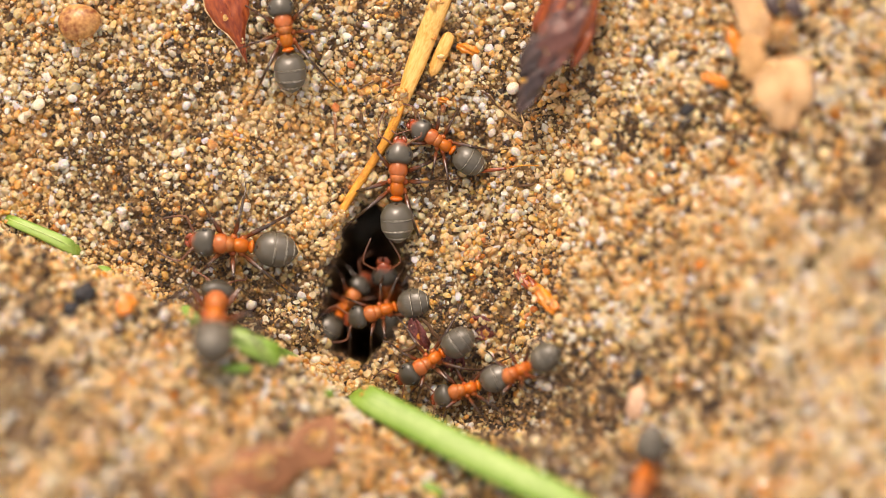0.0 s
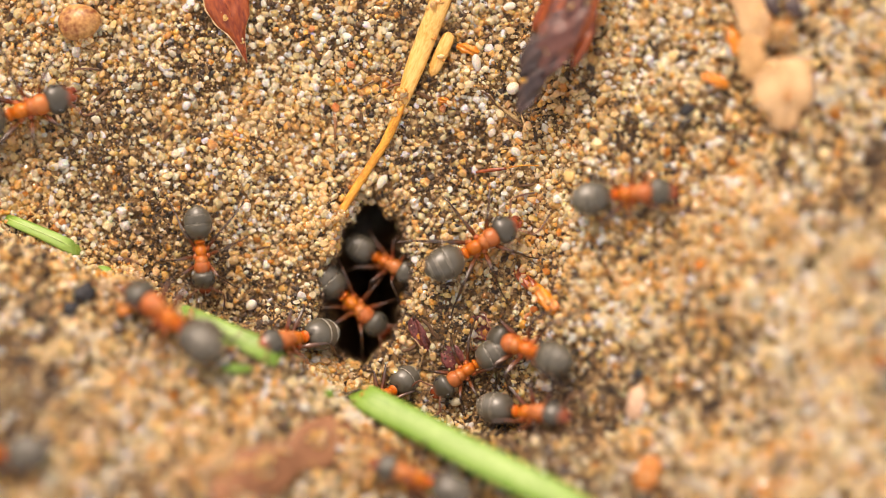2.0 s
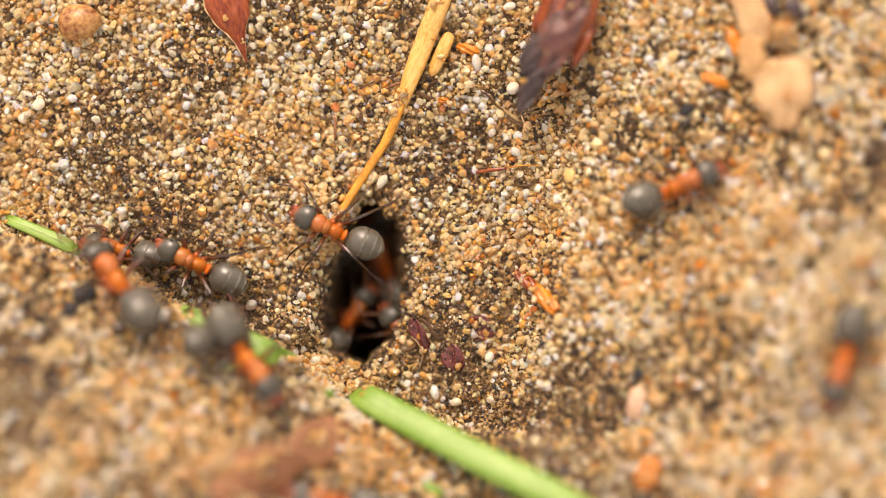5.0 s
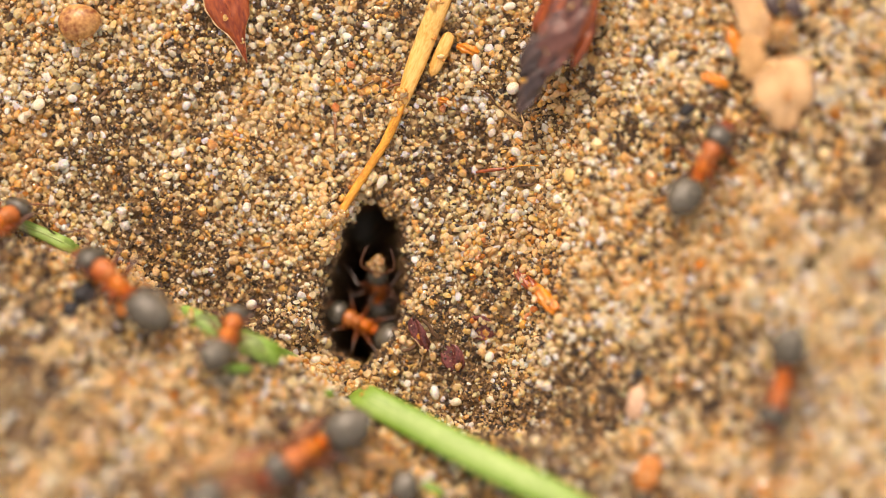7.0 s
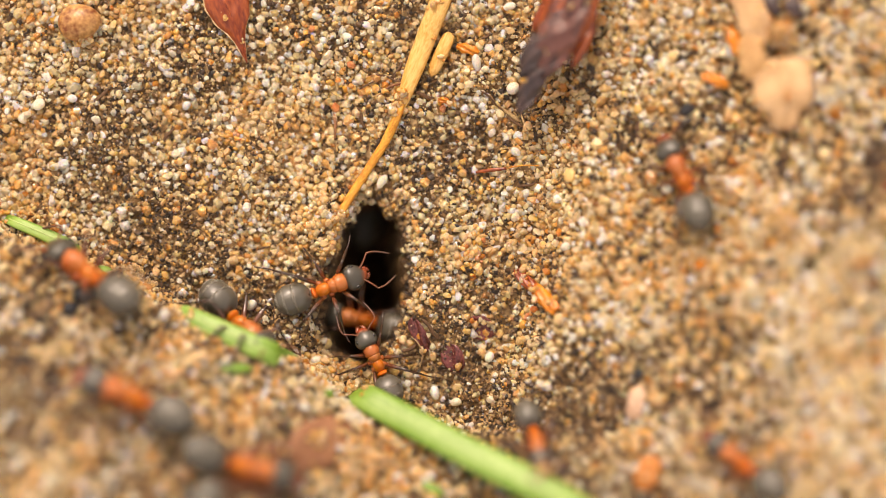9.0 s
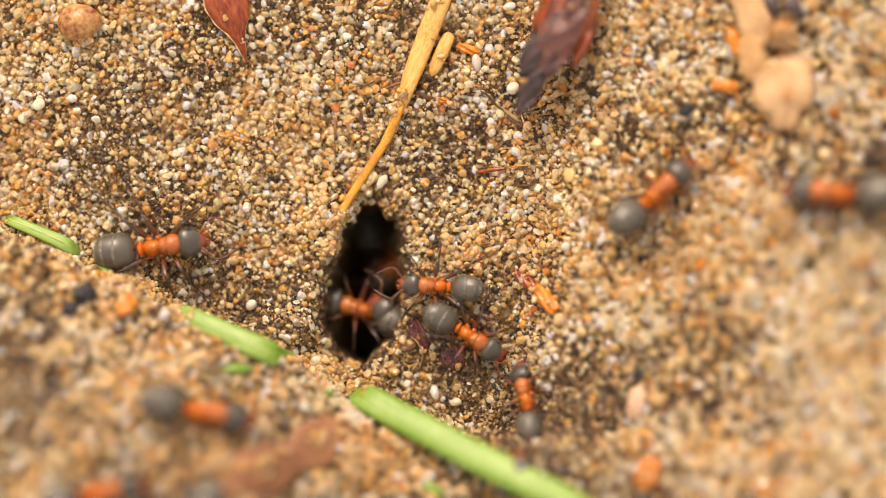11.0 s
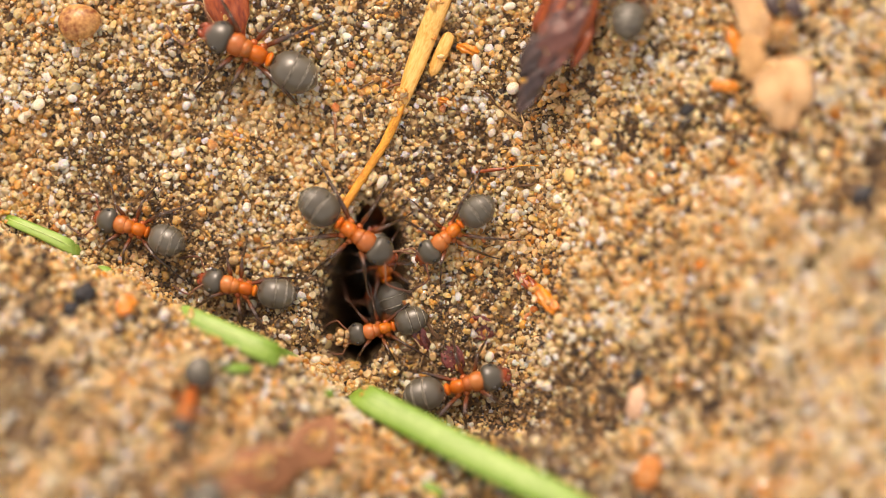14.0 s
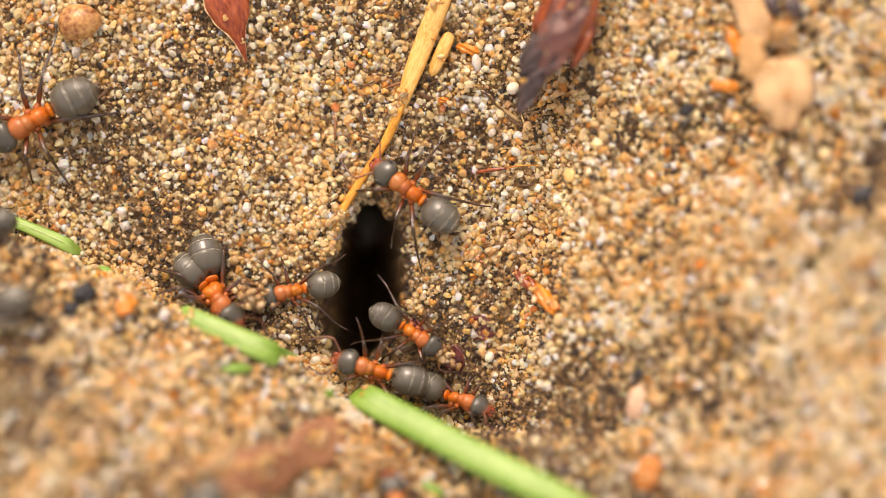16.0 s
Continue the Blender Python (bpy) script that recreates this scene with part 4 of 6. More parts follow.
def amber_grains():
    """Patches where iron-stained grains lie together."""
    rng = np.random.default_rng(19)
    xs, ys = [], []
    for x, y, s, n in ((1.89, -0.48, 0.5, 26), (1.09, 4.98, 0.25, 5), (0.04, 8.48, 0.2, 4), (-6.46, 9.25, 0.4, 12), (-8.39, 12.58, 0.4, 8), (-16.99, 12.57, 0.3, 6), (-5.04, 11.11, 0.35, 7), (2.67, 3.64, 0.4, 8), (5.11, -4.06, 0.4, 9), (-12.75, 6.17, 0.4, 9)):
        xs.append(x + rng.normal(0, s, n)), ys.append(y + rng.normal(0, s, n))
    x, y = np.concatenate(xs), np.concatenate(ys)
    place = np.stack([x, y, terrain(x, y) + rng.uniform(0.08, 0.18, len(x))], -1)
    grains("amber_sand", place, np.clip(rng.lognormal(math.log(0.18), 0.25, len(x)), 0.1, 0.3), 2, MAT_AMBER, 20, "iron-stained orange sand grains among pale ones")


amber_grains()


def rim_grains():
    """The grains round the entrance, each a piece of the ground."""
    rng = np.random.default_rng(41)
    shapes = []
    for k in range(6):
        bm = bmesh.new()
        bmesh.ops.create_icosphere(bm, subdivisions=2, radius=1.0)
        for v in bm.verts:
            c = v.co.copy()
            v.co = c * (1 + 0.22 * noise.noise(c * 1.4 + Vector((k * 5.1, 0, 0))))
        ob = part("sand_grain", bm, MAT_RIM)
        shapes.append(ob.data)
        bpy.data.objects.remove(ob)
    made = 0
    while made < 300:
        x, y = rng.uniform(-9.5, 2.5), rng.uniform(-7.5, 5.0)
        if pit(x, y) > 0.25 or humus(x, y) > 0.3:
            continue
        ob = new("sand_grain", shapes[made % 6])
        r = float(np.clip(rng.lognormal(math.log(0.18), 0.25), 0.11, 0.3))
        ob.matrix_world = Matrix.LocRotScale(spot(x, y, 0.12), Euler(rng.uniform(0, 6.28, 3)), r * Vector(rng.uniform(0.75, 1.2, 3)))
        ob.parent = ground
        made += 1


rim_grains()


def dust():
    """Loose sand grains lying on the litter."""
    bpy.context.view_layer.update()
    rng = np.random.default_rng(77)
    places = []
    for ob in list(bpy.data.objects):
        top = ob.parent or ob
        share = {"bud": 0.12, "leaf_fragment": 0.4, "husk": 0.5, "seed_husk": 0.35, "bud_scale": 0.2, "grass_stalk": 0.10, "straw": 0.14}.get(top.name.split(".")[0], 0)
        if ob.type != "MESH" or not share:
            continue
        if top.name.split(".")[0] == "husk" and ob.active_material == MAT_ORANGE:
            share = 0.3
        co = [ob.matrix_world @ v.co for v in ob.data.vertices]
        tree = BVHTree.FromPolygons(co, [list(p.vertices) for p in ob.data.polygons])
        x0, x1, y0, y1 = min(c.x for c in co), max(c.x for c in co), min(c.y for c in co), max(c.y for c in co)
        for n in range(int(share * (x1 - x0) * (y1 - y0) / M ** 2) + 1):
            x, y = rng.uniform(x0, x1), rng.uniform(y0, y1)
            hit = tree.ray_cast(Vector((x, y, 0.1)), Vector((0, 0, -1)))[0]
            if hit and hit.z > (float(terrain(x / M, y / M)) - 0.1) * M:
                for g in range(rng.integers(1, 4)):
                    places.append((hit.x / M + rng.normal(0, 0.16), hit.y / M + rng.normal(0, 0.16), hit.z / M + 0.07))
    r = np.clip(rng.lognormal(math.log(0.17), 0.25, len(places)), 0.09, 0.28)
    grains("scattered_sand", np.array(places), r, 2, MAT_SAND, 78, "single sand grains lying on buds, husks and leaves")


dust()


# ---- ants ----
LEGS = (("front", 0.95, 0.36, 52, 0.82), ("middle", 0.35, 0.42, 98, 0.92), ("hind", -0.15, 0.40, 146, 1.22))


def leg_mesh(length):
    """Coxa, femur, tibia and tarsus of one leg, along x from the hip."""
    k = length
    out = [("leg", [(0.18 * k, 0, -0.16), (0.42 * k, 0, -0.04), (0.70 * k, 0, 0.20), (1.05 * k, 0, 0.48), (1.60 * k, 0, 0.80)], [0.11, 0.13, 0.175, 0.15, 0.085]),
           ("coxa", [(-0.06, 0, 0.08), (0.05, 0, 0.02), (0.20 * k, 0, -0.12), (0.36 * k, 0, -0.12)], [0.16, 0.24, 0.19, 0.10]),
           ("tibia", [(1.58 * k, 0, 0.81), (1.75 * k, 0, 0.70), (2.2 * k, 0, 0.22), (2.75 * k, 0, -0.34)], [0.07, 0.11, 0.105, 0.07]),
           ("tarsus", [(2.74 * k, 0, -0.33), (3.1 * k, 0, -0.62), (3.45 * k, 0.05, -0.82), (3.85 * k, 0.12, -0.90)], [0.055, 0.06, 0.05, 0.04])]
    return [(n, tube(smooth_line(p, 4), np.interp(np.linspace(0, 1, 4 * (len(p) - 1) + 1), np.linspace(0, 1, len(p)), r), 9)) for n, p, r in out]


def girth(x):
    """Half width of the abdomen at a station along its axis: blunt in front, narrowing to the tip."""
    u = (x + 0.09) / 1.46
    u = np.clip(u, -0.999, 0.999)
    return 1.09 * (1 - abs(u) ** (2.2 if u < 0 else 2.6)) ** (0.54 if u < 0 else 0.5)


def gaster_band(x0, x1, lip):
    """One shell plate of the abdomen; its rear edge stands proud of the next plate."""
    rings = []
    for i in range(13):
        k = i / 12
        x = x0 + (x1 - x0) * k
        rr = max(girth(x), 0.02) + lip * (1 - k) ** 3 - (0.03 if i == 0 else 0) - (0.03 if i == 12 else 0)
        rings.append([Vector((0.91 * x + 0.05 * math.cos(2 * a), rr * math.cos(a), rr * math.sin(a) * 0.95)) for a in (2 * math.pi * j / 32 for j in range(32))])
    return loft(bmesh.new(), rings)


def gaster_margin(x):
    """The thin shiny rear edge of a plate; unevenly thicker along the back, where its highlight is drawn."""
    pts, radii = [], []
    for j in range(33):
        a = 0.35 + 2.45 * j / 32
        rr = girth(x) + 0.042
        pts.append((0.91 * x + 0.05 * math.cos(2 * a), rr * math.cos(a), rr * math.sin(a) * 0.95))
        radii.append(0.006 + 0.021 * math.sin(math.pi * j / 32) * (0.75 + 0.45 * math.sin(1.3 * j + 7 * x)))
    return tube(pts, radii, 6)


def build_ant():
    ant = new("ant")
    ant.empty_display_size = 0.002
    tagged(ant, "red wood ant worker with orange thorax and grey abdomen on sand", "ant", "wood ants")

    # head: broad and nearly straight behind, narrowing to the jaws, dark above with red cheeks
    def skull(a, b, c):
        wide = 1.0 - 0.27 * a - 0.05 * a * a
        flat = a if a > -0.55 else -0.55 + (a + 0.55) * (0.55 + 0.5 * b * b)
        return (flat, b * wide * (1 + 0.12 * abs(b) ** 3), c * (0.92 - 0.22 * a))
    head = put(part("head", blob((0, 0, 0), (0.94, 0.80, 0.58), 28, 20, shape=skull), MAT_HEAD, ant), 2.24, 0, 1.34, 0, 16, 0)
    put(part("clypeus", blob((0, 0, 0), (0.34, 0.42, 0.22), 16, 10), MAT_JAW, head, "red-brown face shield"), 0.62, 0, 0.10, 0, 22, 0)
    for s in (1, -1):
        put(part("eye", blob((0, 0, 0), (0.19, 0.10, 0.14), 12, 8), MAT_EYE, head, "black eye"), -0.10, s * 0.70, 0.26, s * -32)
        jaw = tube([(-0.1, s * 0.24, 0), (0.14, s * 0.29, -0.03), (0.34, s * 0.19, -0.05), (0.46, s * 0.04, -0.06)], [0.15, 0.19, 0.15, 0.05], 10, 0.6)
        put(part("mandible", jaw, MAT_JAW, head, "red-brown jaw"), 0.74, 0, -0.12)

    # thorax: a broad round shield behind the neck, a narrow middle, a sloping rear, then the upright scale of the waist
    def hump(stations, x0):
        rings = []
        for x, w, low, top in stations:
            mid, h = (low + top) / 2, (top - low) / 2
            rings.append([Vector((x - x0, w * math.cos(b) * (1 - 0.10 * math.sin(b)), mid - 1.3 + h * math.sin(b))) for b in (2 * math.pi * j / 24 for j in range(24))])
        return loft(bmesh.new(), rings)
    fore = ((1.86, 0.12, 1.20, 1.40), (1.80, 0.30, 1.06, 1.56), (1.66, 0.46, 0.92, 1.70), (1.46, 0.58, 0.84, 1.82), (1.24, 0.645, 0.80, 1.88), (1.04, 0.635, 0.78, 1.90), (0.90, 0.585, 0.78, 1.88), (0.80, 0.53, 0.78, 1.85), (0.77, 0.46, 0.84, 1.79))
    mid = ((0.80, 0.44, 0.84, 1.78), (0.76, 0.52, 0.78, 1.86), (0.64, 0.52, 0.76, 1.87), (0.50, 0.475, 0.74, 1.83), (0.38, 0.43, 0.74, 1.75), (0.31, 0.385, 0.74, 1.66), (0.27, 0.33, 0.78, 1.60))
    rear = ((0.32, 0.30, 0.78, 1.56), (0.26, 0.39, 0.72, 1.62), (0.12, 0.45, 0.68, 1.67), (-0.10, 0.475, 0.66, 1.67), (-0.30, 0.46, 0.66, 1.60), (-0.48, 0.40, 0.68, 1.46), (-0.62, 0.30, 0.72, 1.28), (-0.70, 0.16, 0.80, 1.12))
    put(part("pronotum", hump(fore, 1.2), MAT_THORAX, ant, "broad orange shield with a browner crown"), 1.2, 0, 1.3)
    put(part("mesonotum", hump(mid, 0.55), MAT_THORAX, ant), 0.55, 0, 1.3)
    put(part("propodeum", hump(rear, -0.1), MAT_WAIST, ant), -0.1, 0, 1.3)
    put(part("neck", tube([(-0.4, 0, 0), (0.3, 0, 0)], [0.22, 0.18], 10), MAT_PETIOLE, ant), 1.66, 0, 1.24)
    put(part("petiole", blob((0, 0, 0.08), (0.20, 0.42, 0.50), 18, 12, shape=lambda a, b, c: (a - 0.25 * c, b * (1 + 0.18 * c), c)), MAT_PETIOLE, ant, "bright orange upright scale"), -0.78, 0, 1.04)
    put(part("waist", tube([(-0.55, 0, 0.12), (-0.2, 0, 0), (0.25, 0, 0.02)], [0.15, 0.15, 0.22], 10), MAT_PETIOLE, ant), -0.78, 0, 0.96)

    # abdomen: a dark core with overlapping plates, each with a thin shiny rear edge
    gaster = put(part("gaster", blob((-0.08, 0, 0), (1.30, 1.02, 0.96), 24, 18), MAT_SEAM, ant), -2.40, 0, 1.42, 0, 6, 0)
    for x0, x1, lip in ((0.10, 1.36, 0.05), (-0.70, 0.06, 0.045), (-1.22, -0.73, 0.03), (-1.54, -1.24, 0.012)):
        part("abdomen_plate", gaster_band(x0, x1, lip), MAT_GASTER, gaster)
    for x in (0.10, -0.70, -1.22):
        part("plate_margin", gaster_margin(x), MAT_MARGIN, gaster, "thin pale edge with its highlight painted along the back")

    for s in (1, -1):
        scape = part("antenna", tube(smooth_line([(0, 0, 0), (0.5, s * 0.55, 0.12), (0.85, s * 1.05, 0.08)], 3), [0.06] * 3 + [0.055] * 3 + [0.06], 6), MAT_FEELER, ant)
        put(scape, 2.62, s * 0.26, 1.38)
        part("flagellum", tube(smooth_line([(0.85, s * 1.05, 0.08), (1.3, s * 1.05, -0.1), (1.9, s * 0.85, -0.4), (2.4, s * 0.62, -0.72)], 3), [0.05, 0.055, 0.06, 0.065, 0.065, 0.07, 0.07, 0.075, 0.075, 0.05], 6), MAT_FEELER, scape)
    for name, x, y, yaw, length in LEGS:
        for s in (1, -1):
            meshes = leg_mesh(length)
            leg = put(part("leg", meshes[0][1], MAT_LEG, ant), x, s * y, 0.95, 0, 0, s * yaw)
            for n, bm in meshes[1:]:
                part(n, bm, MAT_COXA if n == "coxa" else MAT_LEG, leg)
    return ant


# every ant: size, side bend and lift of its abdomen (degrees), then rows of
# seconds, x, y, heading, height over the sand (mm), nose-up angle
TRACKS = []
TRACKS.append((0.99, 0, 0, [(0, -12.71, 0.25, 175, 0, 0), (0.2, -13.14, 0.45, 174, 0, 0), (0.5, -15.34, 0.93, 172, 0, 0), (0.8, -20.95, 0.48, 196, 0, 0), (1, -23.50, -1.02, 227, 0, 0), (1.5, -28.49, -3.65, 183, 0, 0), (1.9, -38.57, -4.19, 184, 0, 0)], 0))
TRACKS.append((0.94, 0, 0, [(0, -2.79, 3.78, 86, 0, 0), (0.4, -2.66, 3.01, 69, 0, 0), (0.5, -2.47, 2.66, 51, 0, 0), (0.8, 0.84, 3.69, 31, 0, 0), (1, 3.26, 3.83, 19, 0, 0), (1.5, 7.80, 1.85, -38, 0, 0), (2, 11.22, 1.97, 2, 0, 0), (2.5, 16.00, 1.57, -11, 0, 0), (3, 19.56, 1.57, -5, 0, 0), (3.5, 22.52, -1.06, -25, 0, 0), (4, 24.91, -4.68, -68, 0, 0), (5, 23.80, -8.58, -108, 0, 0), (6, 20.19, -9.44, -133, 0, 0), (6.5, 19.62, -9.97, -131, 0, 0), (7, 20.17, -9.77, -107, 0, 0), (7.5, 21.37, -7.99, -91, 0, 0), (8, 22.75, -6.61, -35, 0, 0), (8.2, 24.45, -5.67, -8, 0, 0), (8.5, 30.30, -6.34, -6, 0, 0)], 0))
TRACKS.append((0.79, 0, 0, [(0, 0.01, 6.15, 148, 0, 0), (0.5, 0.30, 5.87, 165, 0, 0), (0.6, -0.94, 6.98, 161, 0, 0), (0.8, -4.02, 9.30, 153, 0, 0), (1, -6.52, 10.61, 160, 0, 0), (1.2, -9.31, 10.25, 187, 0, 0), (1.5, -13.39, 7.28, 208, 0, 0), (1.75, -15.26, 3.83, 257, 0, 0), (2, -14.89, -0.20, 275, 0, 0), (2.2, -14.57, -1.83, 255, 0, 0), (2.5, -15.60, -1.57, 155, 0, 0), (3, -17.59, -1.18, 149, 0, 0), (4.2, -17.43, -1.13, 144, 0, 0), (5.2, -21.18, -0.52, 171, 0, 0), (6, -35.81, -0.90, 177, 0, 0)], 0))
TRACKS.append((0.91, 0, 0, [(0, -9.71, 12.28, 100, 0, 0), (0.12, -9.10, 11.52, 72, 0, 0), (0.22, -8.52, 8.71, -15, 0, 0), (0.35, -8.36, 6.51, -41, 0, 0), (0.7, -8.29, 6.26, -42, 0, 0), (0.8, -7.41, 2.12, -47, 0, 0), (1, -6.38, -2.00, -68, 0, 0), (1.2, -6.45, -2.75, -72, 0, 0), (1.5, -6.69, -3.62, -106, 0, 0), (2, -5.76, -3.26, -40, 0, 0), (2.5, -5.96, -2.76, -32, 0, 0), (3, -6.84, -3.57, -30, 0, 0), (3.3, -5.40, -3.88, -32, 0, 0), (3.5, -4.00, -6.44, -44, 0, 0), (4, -3.88, -6.22, -42, -0.5, 0), (4.4, -3.85, -4.74, 70, -3, 0), (5, -4.75, 7.39, 94, -11.6, 0)], 0))
TRACKS.append((1.14, 0, 0, [(0, -14.08, -6.00, 87, 0, 0), (0.5, -13.88, -5.68, 81, 0, 0), (1, -14.09, -5.41, 87, 0, 0), (1.15, -13.76, -5.30, 86, 0, 0), (1.25, -12.75, -4.76, 96, 0, 0), (1.5, -12.99, -4.57, 103, 0, 0), (1.75, -13.99, -4.88, 109, 0, 0), (2, -16.68, -6.10, 139, 0, 0), (2.5, -19.85, -4.30, 152, 0, 0), (3, -20.15, -5.44, 179, 0, 0), (3.5, -20.47, -4.86, 166, 0, 0), (4, -20.19, -4.10, 134, 0, 0), (5.2, -19.96, -3.91, 122, 0, 0), (6.5, -19.88, -3.68, 121, 0, 0), (7, -19.88, -4.19, 135, 0, 0), (7.5, -20.10, -5.12, 158, 0, 0), (8, -19.93, -5.39, 172, 0, 0), (8.5, -20.02, -5.22, 172, 0, 0), (9, -21.48, -3.59, 137, 0, 0), (9.3, -22.82, -2.95, 134, 0, 0), (10.5, -35.76, -1.54, 170, 0, 0)], 0))
TRACKS.append((0.82, 0, 0, [(0, -3.52, -3.54, -165, 0, 0), (0.5, -3.53, -3.32, -165, 0, 0), (0.7, -0.38, -2.64, -163, 0, 0), (1, 1.57, -3.87, -156, 0, 0), (1.5, 2.28, -5.65, -118, 0, 0), (2, 1.63, -7.09, -146, 0, 0), (2.5, -1.73, -7.60, -150, -0.5, 0), (3.2, -4.88, 7.08, -266, -11, 0)], 0))
TRACKS.append((0.78, 0, 0, [(0, -6.24, -3.25, 56, -0.5, 0), (0.3, -5.72, -1.87, 62, -3, 0), (0.8, -4.97, 7.22, 94, -11.6, 0)], 0))
TRACKS.append((0.82, 0, 0, [(0, -0.62, -6.28, -147, 0, 0), (0.25, -1.39, -6.95, -181, 0, 0), (0.5, -1.85, -6.96, -222, 0, 0), (1, -1.02, -6.30, -251, -0.3, 0), (1.5, -2.22, -7.13, -426, -0.5, 0), (2, -3.93, -9.15, -496, 0, 0), (2.5, -9.14, -14.78, -493, 0, 0), (3, -11.21, -15.39, -483, 0, 0), (3.6, -13.83, -19.63, -490, 0, 0)], 0))
TRACKS.append((0.78, 0, 0, [(0, 1.86, -8.42, -167, 0, 0), (0.4, 0.09, -8.43, -177, 0, 0), (0.8, -2.27, -6.50, -203, -1.5, 0), (1.3, -5.10, 7.38, -266, -11, 0)], 0))
TRACKS.append((0.78, 0, 0, [(0, 5.22, -7.65, -163, 0, 0), (0.5, 2.57, -8.21, -163, 0, 0), (1, -0.51, -7.79, -214, -0.3, 0), (1.6, -5.19, 7.51, -86, -11.6, 0)], 0))
TRACKS.append((0.96, 0, 0, [(0, -3.36, -1.31, 92, -2.5, 45), (0.5, -3.59, -1.29, 105, -2.5, 45), (0.75, -2.41, -1.38, 33, -1.5, 20), (1, -0.90, -0.68, 17, -0.3, 0), (1.5, 0.87, -1.09, 7, 0, 0), (2, 2.05, -0.01, 31, 0, 0), (2.5, 3.55, 0.82, 27, 0, 0), (3, 3.27, -0.09, -43, 0, 0), (3.5, 4.61, 0.57, 3, 0, 0), (4, 5.62, 0.70, -2, 0, 0), (4.2, 9.07, 1.29, -4, 0, 0), (5, 14.36, 2.19, 21, 0, 0), (6, 15.98, 3.23, 60, 0, 0), (8, 15.98, 3.23, 60, 0, 0), (8.2, 15.19, 2.92, 81, 0, 0), (8.5, 14.85, 2.59, 114, 0, 0), (9.2, 14.85, 2.59, 114, 0, 0), (10.3, 13.48, 2.30, 105, 0, 0), (11.3, 12.93, 1.57, 25, 0, 0), (12, 13.21, 1.89, 33, 0, 0), (12.5, 13.85, 4.96, 56, 0, 0), (12.8, 12.81, 9.14, 78, 0, 0), (13, 12.39, 10.14, 85, 0, 0), (13.7, 12.35, 10.24, 84, 0, 0), (13.9, 12.12, 12.58, 88, 0, 0), (14, 11.73, 13.96, 86, 0, 0), (14.6, 11.95, 13.95, 87, 0, 0), (15, 11.95, 14.71, 87, 0, 0), (15.4, 12.05, 18.40, 85, 0, 0)], 0))
TRACKS.append((0.86, 0, 0, [(0, 12.07, -14.98, -106, 0, 0), (0.15, 10.39, -16.35, -100, 0, 0), (0.5, 9.46, -22.00, -100, 0, 0)], 0))
TRACKS.append((1.05, 0, 0, [(0, -39.81, 8.29, 177, 0, 0), (1.7, -31.64, 7.59, 0, 0, 0), (2, -25.90, 8.04, 18, 0, 0), (2.2, -17.89, 4.51, -9, 0, 0), (2.5, -16.21, 2.14, -40, 0, 0), (2.8, -15.07, 0.32, -62, 0, 0), (3, -14.05, -1.35, -78, 0, 0), (3.3, -13.75, -3.98, -74, 0, 0), (3.5, -13.61, -5.15, -77, 0, 0), (4.2, -13.67, -5.54, -75, 0, 0), (5, -11.98, -8.19, -52, 0, 0), (6, -15.16, -18.98, -116, 0, 0)], 0))
TRACKS.append((0.86, 0, 0, [(0, 32.60, -12.83, 151, 0, 0), (1.9, 30.03, -11.51, 149, 0, 0), (2.2, 21.92, -6.08, 113, 0, 0), (2.35, 20.03, -3.14, 132, 0, 0), (2.5, 19.25, -0.98, 123, 0, 0), (2.7, 17.86, -2.47, 161, 0, 0), (3, 11.97, -5.16, 174, 0, 0), (3.2, 9.67, -4.75, 184, 0, 0), (3.5, 6.48, -7.12, 204, 0, 0), (4, 4.32, -8.07, 205, 0, 0), (4.2, 3.16, -7.90, 206, 0, 0), (4.8, -0.86, -6.93, 144, -1, 0), (5.6, -4.74, 7.46, 94, -12.2, 0)], 0))
TRACKS.append((0.93, 0, 0, [(0, -8.06, -19.61, 71, 0, 0), (0.5, -8.89, -13.67, 71, 0, 0), (0.8, -7.64, -11.21, 45, 0, 0), (1, -3.42, -7.35, 44, 0, 0), (1.2, -4.48, -5.65, 70, 0, 0), (1.5, -6.16, -5.00, 197, 0, 0), (2, -9.67, -6.18, 206, 0, 0), (2.25, -11.99, -8.68, 218, 0, 0), (2.5, -16.50, -11.72, 217, 0, 0), (3, -21.32, -14.97, 209, 0, 0), (3.5, -26.28, -16.77, 200, 0, 0), (4, -31.60, -18.75, 196, 0, 0)], 0))
TRACKS.append((0.97, 0, 0, [(0, 31.01, -5.95, -174, 0, 0), (0.5, 25.57, -7.22, -163, 0, 0), (0.6, 19.06, -8.61, -154, 0, 0), (0.8, 13.50, -7.98, -170, 0, 0), (1, 12.13, -8.13, -177, 0, 0), (1.25, 11.51, -7.89, -180, 0, 0), (1.5, 6.34, -7.52, -182, 0, 0), (2, 5.70, -6.46, -204, 0, 0), (2.25, 4.18, -5.54, -207, 0, 0), (2.5, 3.68, -4.97, -208, 0, 0), (3, 0.86, -6.10, -184, 0, 0), (3.5, 1.42, -6.45, -174, 0, 0), (4, 1.63, -7.31, -164, 0, 0), (4.6, -1.92, -5.99, -210, -1.5, 0), (5.4, -4.88, 7.63, -266, -11.6, 0)], 0))
